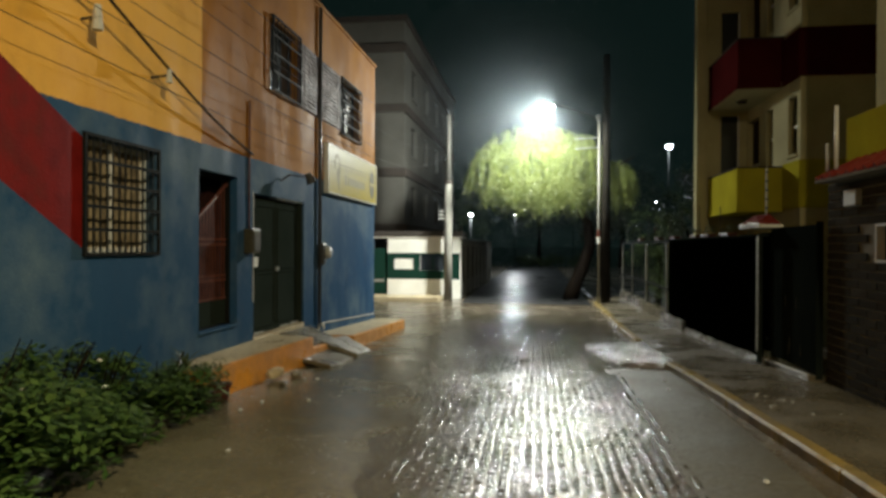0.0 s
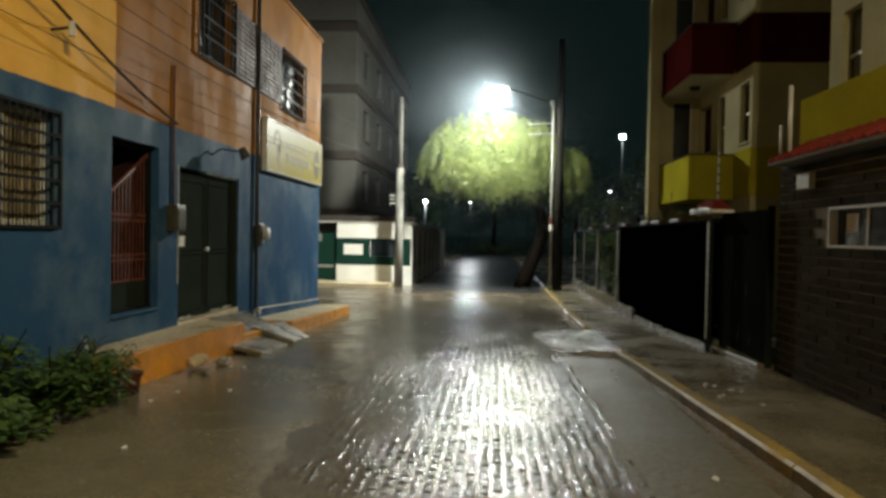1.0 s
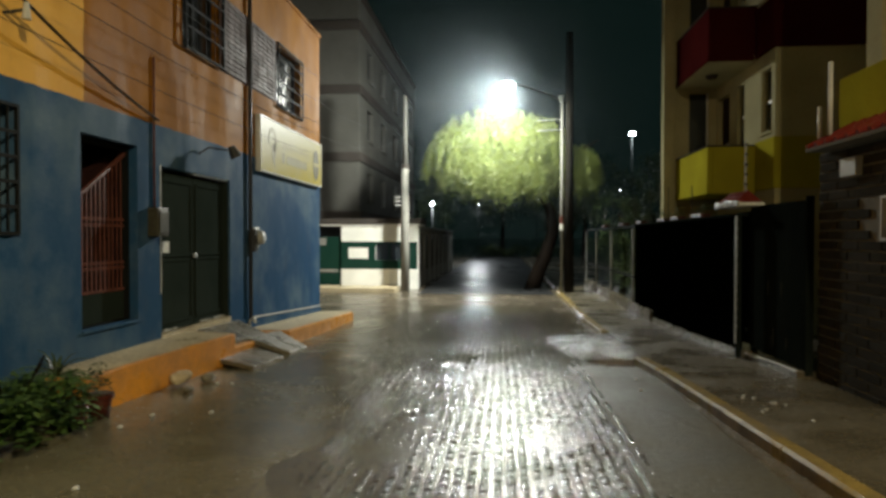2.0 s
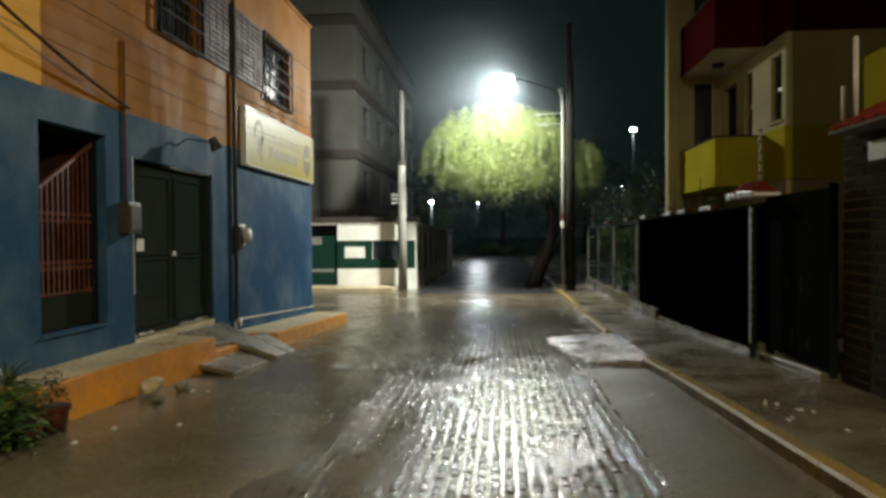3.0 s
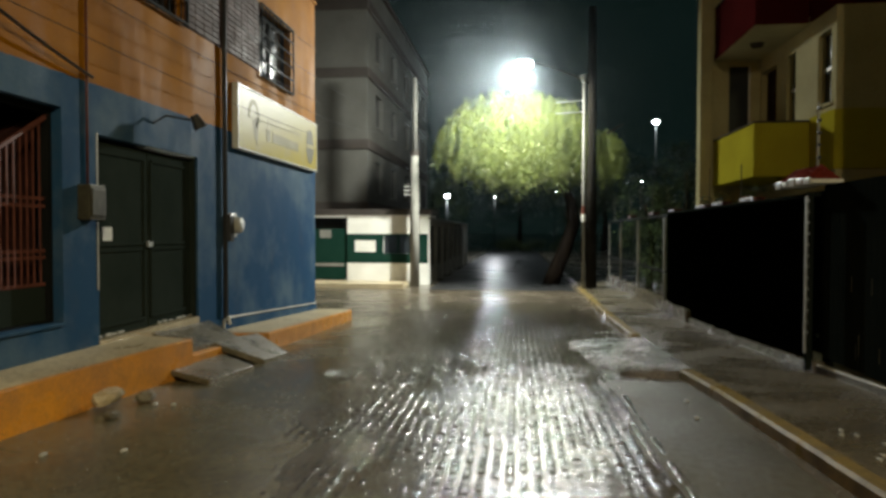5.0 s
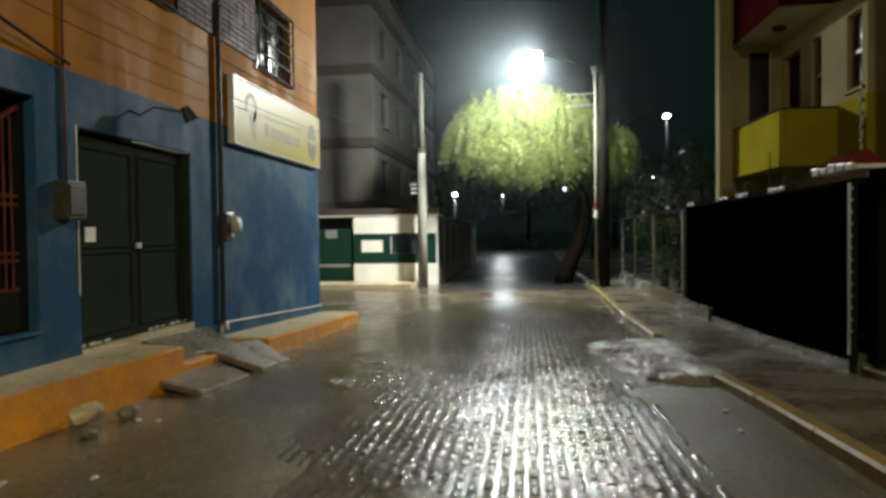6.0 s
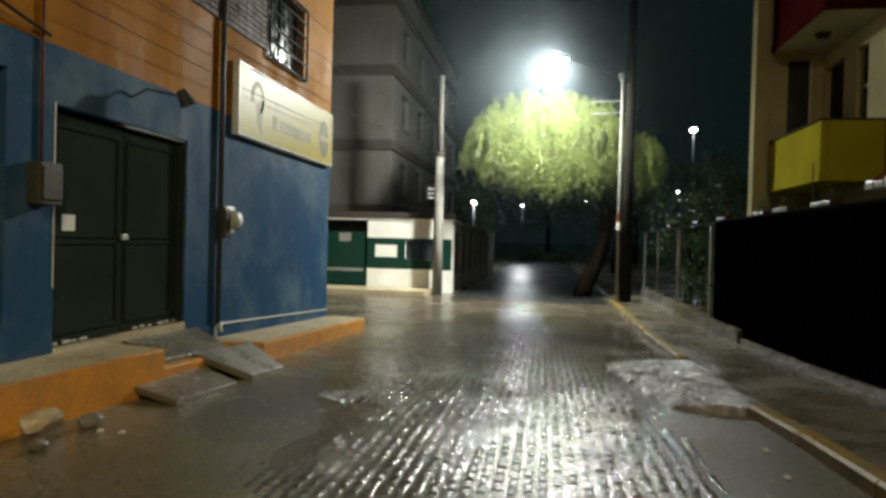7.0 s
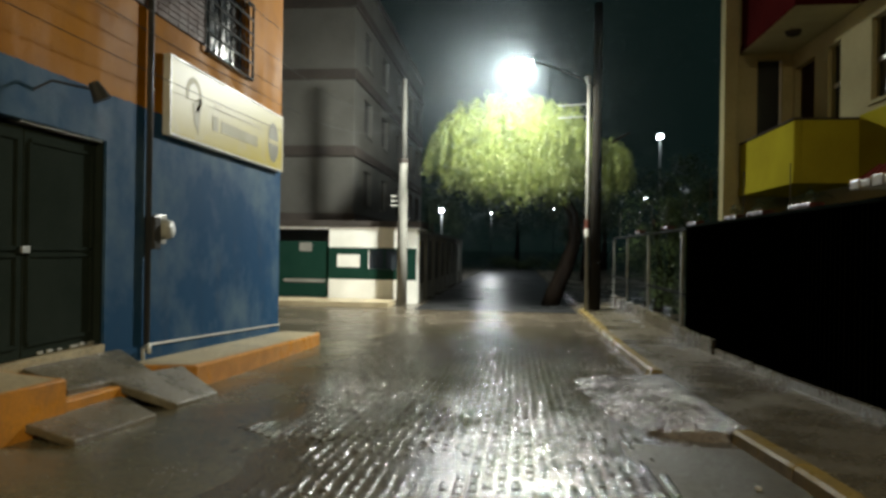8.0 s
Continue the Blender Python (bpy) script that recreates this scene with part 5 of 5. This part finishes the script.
part("sticker", tube(bmesh.new(), [(2.36, 23.15, 2.02), (2.36, 23.15, 2.26)], 0.066, 10), M_RED_STEEL, steel, "faded red sticker")

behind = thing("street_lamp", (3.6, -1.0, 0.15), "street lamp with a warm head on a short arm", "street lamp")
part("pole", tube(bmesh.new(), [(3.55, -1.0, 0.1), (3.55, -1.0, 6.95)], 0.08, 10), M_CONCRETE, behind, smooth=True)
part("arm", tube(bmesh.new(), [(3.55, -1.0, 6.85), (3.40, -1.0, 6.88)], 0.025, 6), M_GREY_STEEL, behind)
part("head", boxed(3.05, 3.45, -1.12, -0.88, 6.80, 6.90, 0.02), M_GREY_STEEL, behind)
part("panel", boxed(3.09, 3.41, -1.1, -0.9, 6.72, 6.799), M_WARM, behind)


def far_lamp(x, y, z, size, label):
    f = thing("street_lamp", (x, y, gz(y)), label, "street lamp", "far street lamps")
    part("pole", tube(bmesh.new(), [(x, y, gz(y)), (x, y, z)], 0.035, 8), M_BLACK_STEEL, f, smooth=True)
    part("head", boxed(x - size, x + size, y - 0.1, y + 0.1, z, z + 0.08), M_GREY_STEEL, f)
    part("led_panel", boxed(x - size, x + size, y - 0.13, y + 0.1, z - size * 0.9, z - 0.001), M_LED_FAR, f, "glowing white panel")


far_lamp(-4.6, 50, 4.1, 0.12, "far white street lamp beyond the compound")
far_lamp(8.5, 44, 8.1, 0.15, "tall far white street lamp behind the trees")
far_lamp(-1.7, 62, 4.6, 0.05, "far white street lamp along the road")
far_lamp(3.55, 62, 5.05, 0.045, "far white street lamp along the road")
far_lamp(8.1, 46, 4.7, 0.05, "far small white street lamp among trees")
lamp("far_lamp_light", (-4.7, 49.7, 3.8), 1000, (0.9, 0.96, 1.0), 0.15)
lamp("far_lamp_light", (8.5, 43.7, 7.8), 420, (0.85, 0.94, 1.0), 0.15)
lamp("far_lamp_light", (-1.7, 61.6, 4.4), 380, (0.9, 0.96, 1.0), 0.15)


def feathery_crown(name, domes, strands, mat, parent, seed, length=(0.35, 1.25), per=20, leaf=0.085):
    """Drooping strands of small leaflets that hang from the shell of several domes."""
    rng = np.random.default_rng(seed)
    verts, faces = [], []
    for _ in range(strands):
        cx, cy, cz, rx, ry, rz = domes[rng.integers(len(domes))]
        d = rng.normal(size=3)
        d /= np.linalg.norm(d)
        d[2] = abs(d[2]) if rng.random() < 0.75 else d[2] * 0.6
        q = rng.uniform(0.2, 1.08) ** 0.6
        p = np.array((cx + rx * d[0] * q, cy + ry * d[1] * q, cz + rz * d[2] * q))
        out = np.array((d[0], d[1], 0.0))
        ln = rng.uniform(*length)
        for k in range(per):
            t = k / per
            c = p + out * 0.22 * ln * math.sin(t * 1.6) + np.array((0, 0, -ln * t ** 1.25)) + rng.normal(size=3) * 0.035
            for s in (-1, 1):
                a = rng.uniform(0, 2 * math.pi)
                w = np.array((math.cos(a), math.sin(a), rng.uniform(-2.2, -0.5)))
                w /= np.linalg.norm(w)
                sd = np.cross(w, rng.normal(size=3))
                sd /= np.linalg.norm(sd) + 1e-9
                l0, wd = leaf * rng.uniform(0.7, 1.4), leaf * 0.11 * rng.uniform(0.7, 1.3)
                i = len(verts)
                verts += [tuple(c), tuple(c + w * l0 * 0.5 + sd * wd), tuple(c + w * l0), tuple(c + w * l0 * 0.5 - sd * wd)]
                faces.append((i, i + 1, i + 2, i + 3))
    me = bpy.data.meshes.new(name)
    me.from_pydata(verts, [], faces)
    me.materials.append(mat)
    ob = new(name, me)
    ob.parent = parent
    ob.matrix_parent_inverse = parent.matrix_basis.inverted()
    return ob


tree = thing("tree", (1.55, 25.4, -0.3), "leaning tree with drooping feathery crown lit by the lamp", "tree")
trunk_pts = [(1.50, 25.9, -0.45), (1.67, 25.85, 0.1), (2.0, 25.8, 0.9), (2.27, 25.7, 1.75), (2.17, 25.6, 2.55), (1.75, 25.5, 3.3)]
part("trunk", tube(bmesh.new(), trunk_pts, 0.30, 12, 0.15), M_BARK, tree, smooth=True)
DOMES = [(0.1, 25.1, 4.90, 2.0, 1.3, 1.35), (-1.05, 25.0, 4.55, 1.15, 1.0, 1.0), (1.4, 25.3, 4.80, 1.4, 1.2, 1.2), (0.5, 25.7, 5.2, 1.6, 1.1, 1.1), (-0.45, 24.8, 4.15, 1.2, 0.9, 0.8), (0.7, 24.9, 3.95, 1.3, 0.9, 0.8), (2.1, 25.5, 4.3, 0.9, 0.9, 0.9), (3.1, 26.0, 4.25, 0.8, 0.9, 0.7)]
for dm in DOMES:
    part("limb", tube(bmesh.new(), [(1.75, 25.5, 3.2), ((1.75 + dm[0]) / 2, (25.5 + dm[1]) / 2, 3.7), (dm[0], dm[1], dm[2] + 0.4), (dm[0] + 0.3 * (dm[0] - 0.6), dm[1] - 0.4, dm[2] + 0.8)], 0.09, 7, 0.02), M_BARK, tree, smooth=True)
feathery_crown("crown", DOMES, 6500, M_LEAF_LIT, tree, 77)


def dark_tree(x, y, h, r, label, seed, mat=None, n=2600):
    rng = random.Random(seed)
    z = gz(y)
    t = thing("tree", (x, y, z), label, "tree", "background trees")
    part("trunk", tube(bmesh.new(), [(x, y, z - 0.1), (x + 0.1, y, z + 0.35 * h), (x - 0.1, y + 0.1, z + 0.75 * h)], 0.06 * r + 0.06, 8, 0.05), M_BARK, t, smooth=True)
    cs = []
    for k in range(18):
        a, q = rng.uniform(0, 6.28), r * math.sqrt(rng.random())
        cs.append((x + q * math.cos(a), y + q * math.sin(a), z + h * rng.uniform(0.42, 0.95), r * rng.uniform(0.28, 0.5)))
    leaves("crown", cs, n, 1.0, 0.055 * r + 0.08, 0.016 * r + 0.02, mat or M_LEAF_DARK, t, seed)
    return t


dark_tree(5.0, 21.5, 3.4, 1.0, "dark garden tree behind the fence", 91, n=2200)
dark_tree(4.7, 25.5, 3.6, 1.1, "dark garden tree behind the rail fence", 92, n=2200)
dark_tree(5.9, 29.5, 4.6, 1.7, "dark tree behind the rail fence", 93)
dark_tree(8.5, 36, 6.0, 2.6, "dark leafy tree behind the garden fence", 94)
dark_tree(3.6, 34, 4.4, 1.5, "dark street tree beyond the lamp", 95)
dark_tree(4.5, 46, 6.5, 2.6, "dark street tree along the far road", 96)
dark_tree(-6.0, 56, 6.0, 2.6, "dark street tree along the far road", 97)
dark_tree(0.5, 84, 9.0, 5.0, "dark tree at the far end of the road", 98, n=3500)
dark_tree(9.0, 72, 9.0, 5.0, "dark tree at the far end of the road", 99, n=3500)
dark_tree(-9.0, 76, 9.0, 4.5, "dark tree at the far end of the road", 100, n=3500)
for i, (x, y, r) in enumerate(((0.6, 66, 1.3), (2.6, 68, 1.5), (5.2, 66, 1.5), (-0.8, 70, 1.2))):
    rng = random.Random(200 + i)
    s = thing("shrub", (x, y, gz(y)), "pale green roadside shrub at the far bend", "shrub", "far shrubs")
    part("stem", tube(bmesh.new(), [(x, y, gz(y)), (x, y, gz(y) + r * 0.8)], 0.05, 6, 0.02), M_BARK, s)
    leaves("foliage", [(x + rng.uniform(-r, r), y + rng.uniform(-0.6, 0.6), gz(y) + r * rng.uniform(0.2, 0.8), 0.6) for _ in range(9)], 1100, 1.0, 0.22, 0.07, M_HEDGE_FAR, s, 300 + i)

# ---- rain ----
def rain(centre, sigma, count, seed):
    """Thin falling streaks of fine rain in the cone of the lamp, thinning out away from it."""
    rng = np.random.default_rng(seed)
    p = rng.normal(centre, sigma, (count, 3))
    p = p[(p[:, 2] > 0.3) & (p[:, 1] > 14.4)]
    n = len(p)
    a = rng.uniform(0, math.pi, n)
    half = np.stack((np.cos(a), np.sin(a), np.zeros(n)), 1) * rng.uniform(0.0005, 0.0009, n)[:, None]
    fall = np.stack((np.full(n, 0.004), np.zeros(n), -np.ones(n)), 1) * rng.uniform(0.03, 0.07, n)[:, None]
    v = np.stack((p - half, p + half, p + half + fall, p - half + fall), 1).reshape(-1, 3)
    me = bpy.data.meshes.new("rain")
    me.from_pydata(v.tolist(), [], np.arange(4 * n).reshape(-1, 4).tolist())
    me.materials.append(M_RAIN)
    return tagged(new("rain", me), "fine falling rain streaks in the lamp light", "rain", kind="stuff")


rain((0.6, 22.0, 5.8), (1.7, 1.7, 1.5), 110000, 9)
rain((0.6, 21.7, 5.6), (3.4, 2.6, 2.3), 85000, 10)

# ---- splashes of rain on the ground ----
def splashes(count, seed):
    """Small beads of bouncing rain on the wet street, sidewalk and ramp."""
    rng = np.random.default_rng(seed)
    verts, faces = [], []
    for x, y, r, a in zip(rng.uniform(-2.9, 3.4, count), 3.6 + rng.uniform(0, 1, count) ** 0.8 * 16, rng.uniform(0.0012, 0.0042, count), rng.uniform(0, 6.28, count)):
        z = gz(y) + (0.07 if x > edge_r(y) + 0.17 else -0.004)
        n0 = len(verts)
        verts += [(x + r * math.cos(a + k * math.pi / 2), y + r * math.sin(a + k * math.pi / 2), z) for k in range(4)] + [(x, y, z + r * 1.3)]
        faces += [(n0 + k, n0 + (k + 1) % 4, n0 + 4) for k in range(4)]
    me = bpy.data.meshes.new("splash")
    me.from_pydata(verts, [], faces)
    me.materials.append(M_SPLASH)
    return tagged(new("rain_splash", me), "tiny beads of rain bouncing on the wet street", "rain", kind="stuff")


splashes(4500, 4)

# ---- pavers of the street, last ----
PW, PL, GAP = 0.084, 0.135, 0.018


def paver_rows(y0, y1):
    """Places of pavers laid lengthwise in columns, each column shifted by half a stone against its neighbour."""
    for c in range(60):
        x = -2.40 + PW * (c + 0.5)
        off = 0.5 * PL * (c % 2)
        k0, k1 = math.ceil((y0 - off) / PL), math.floor((y1 - off) / PL)
        for k in range(k0, k1):
            y = off + PL * (k + 0.5)
            left = float(np.interp(y, (3, 8, 12.5, 17), (-0.75, -1.15, -1.85, -2.2))) + 0.16 * math.sin(2.3 * y) * math.sin(5.1 * y + 1)
            right = float(np.interp(y, (3, 10, 10.3, 13.7, 14.2), (1.45, 1.5, 1.40, 1.40, 2.05)))
            left -= 0.30 * abs(math.sin(1.7 * y + 0.6)) * abs(math.sin(4.3 * y))
            if left < x < right:
                patch = math.sin(2.6 * x + 0.9 * y) * math.sin(1.4 * y - 3.1 * x + 1.0) + 0.6 * math.sin(6.1 * x + 2.2 * y + 0.5) * math.sin(3.7 * y - 4.0 * x)
                sink = 0.012 * max(0.0, 1 - (x - left) / (0.7 if y < 9.5 else 0.3)) ** 1.3 + 0.009 * max(0.0, 1 - (right - x) / 0.35) ** 1.3
                sink += (0.012 if y < 10.5 else 0.004) * max(0.0, patch - 0.30) + 0.016 * max(0.0, (y - 17.4) / 2.0)
                yield x, y, sink


PROFILE = ((-1, -0.030, 0.0), (-1, -0.0105, 0.0), (-1, -0.0050, 0.007), (-1, -0.0018, 0.0145), (-1, 0.0, 0.0235), (1, 0.0, 0.0235), (1, -0.0018, 0.0145), (1, -0.0050, 0.007), (1, -0.0105, 0.0), (1, -0.030, 0.0))


def paver_shape(cx, cy, cz, tilt_x, tilt_y):
    """One paver with a flat crown and worn, rounded long edges: its section, swept over its length."""
    a, b = PW / 2 - GAP / 2, PL / 2 - GAP * 0.28
    out = []
    for j in (-1, 1):
        for side, h, inset in PROFILE:
            x, y = side * (a - inset), j * (b - (0.004 if h > -0.006 else 0.0))
            out.append((cx + x, cy + y, cz + h + tilt_x * x + tilt_y * y))
    return out


PAVER_FACES = [(i, i + 10, i + 11, i + 1) for i in range(9)] + [(0, 1, 2, 3, 4, 5, 6, 7, 8, 9), (19, 18, 17, 16, 15, 14, 13, 12, 11, 10)]
road_paving = thing("paving", (0, 12, 0), "rain-wet grey block paving of the street, joints dark", "paving", kind="structure")
part("joint_bed", strip(bmesh.new(), lambda y: float(np.interp(y, (-2, 3, 8, 12.5, 17, 19), (-0.6, -0.75, -1.1, -1.7, -2.2, -2.3))) + 0.12 * math.sin(2.1 * y) + 0.08 * math.sin(5.3 * y), lambda y: float(np.interp(y, (-2, 10, 10.3, 17), (1.30, 1.32, 1.30, 1.6))) + 0.06 * math.sin(3.1 * y), -2.0, 19.5, -0.0075, 0.15), M_JOINT, road_paving, "dark wet grit in the joints")
near = [p for p in paver_rows(7.6, 10.6) if p[2] < 0.004][:300]
near_set = set(near)
rng = random.Random(5)
verts, faces = [], []
for x, y, sink in paver_rows(2.6, 19.6):
    if (x, y, sink) in near_set:
        continue
    n0 = len(verts)
    sl = (gz(y + 0.1) - gz(y - 0.1)) / 0.2
    verts += paver_shape(x, y, gz(y) - sink + rng.uniform(-0.005, 0.002), rng.gauss(0, 0.024), sl + rng.gauss(0, 0.014))
    faces += [tuple(n0 + i for i in f) for f in PAVER_FACES]
me = bpy.data.meshes.new("pavers")
me.from_pydata(verts, [], faces)
me.materials.append(M_PAVER)
rest = tagged(new("pavers", me), kind="stuff")
rest.parent = road_paving
rest.matrix_parent_inverse = road_paving.matrix_basis.inverted()
me = bpy.data.meshes.new("paver")
me.from_pydata(paver_shape(0, 0, 0, 0, 0), [], PAVER_FACES)
me.materials.append(M_PAVER)
for x, y, sink in near:
    ob = new("paver", me)
    ob.parent = road_paving
    ob.matrix_parent_inverse = road_paving.matrix_basis.inverted()
    sl = (gz(y + 0.1) - gz(y - 0.1)) / 0.2
    ob.matrix_basis = Matrix.Translation((x, y, gz(y) - sink + rng.uniform(-0.004, 0.003))) @ Matrix.Rotation(math.atan(sl) + rng.gauss(0, 0.020), 4, "X") @ Matrix.Rotation(rng.gauss(0, 0.03), 4, "Y")

# ---- bricks of the dark house wall, last ----
bwall = [o for o in brick_house.children if o.name.startswith("wall")][0]
bm = boxed(-0.004, 0.014, -0.192, 0.192, -0.040, 0.040, 0.005)
me = bpy.data.meshes.new("brick")
bmesh.ops.recalc_face_normals(bm, faces=bm.faces)
bm.to_mesh(me)
bm.free()
me.materials.append(M_STONE)
far_bricks = bmesh.new()
for j in range(24):
    z = 0.05 + 0.1 * (j + 0.5)
    for i in range(40):
        y = 8.72 - 0.4 * (i + 0.5 + 0.5 * (j % 2))
        if i == 0 and j % 2 and z < 2.43:
            ob = new("brick", me)
            ob.parent = bwall
            ob.matrix_basis = Matrix.Translation((BX, 8.618, z)) @ Matrix.Diagonal((1, 0.5, 1, 1))
        if y > 8.53 or (6.2 < y < 7.75 and 1.52 < z < 1.98) or z > 2.43:
            continue
        if y < 5.7:
            box(far_bricks, BX - 0.003, BX + 0.014, y - 0.192, y + 0.192, z - 0.040, z + 0.040)
            continue
        ob = new("brick", me)
        ob.parent = bwall
        ob.matrix_basis = Matrix.Translation((BX + random.uniform(-0.004, 0.003), y, z))
        if y > 8.4:
            ob.scale = (1, 0.9, 1)
tagged(part("bricks", far_bricks, M_STONE, bwall), kind="stuff")
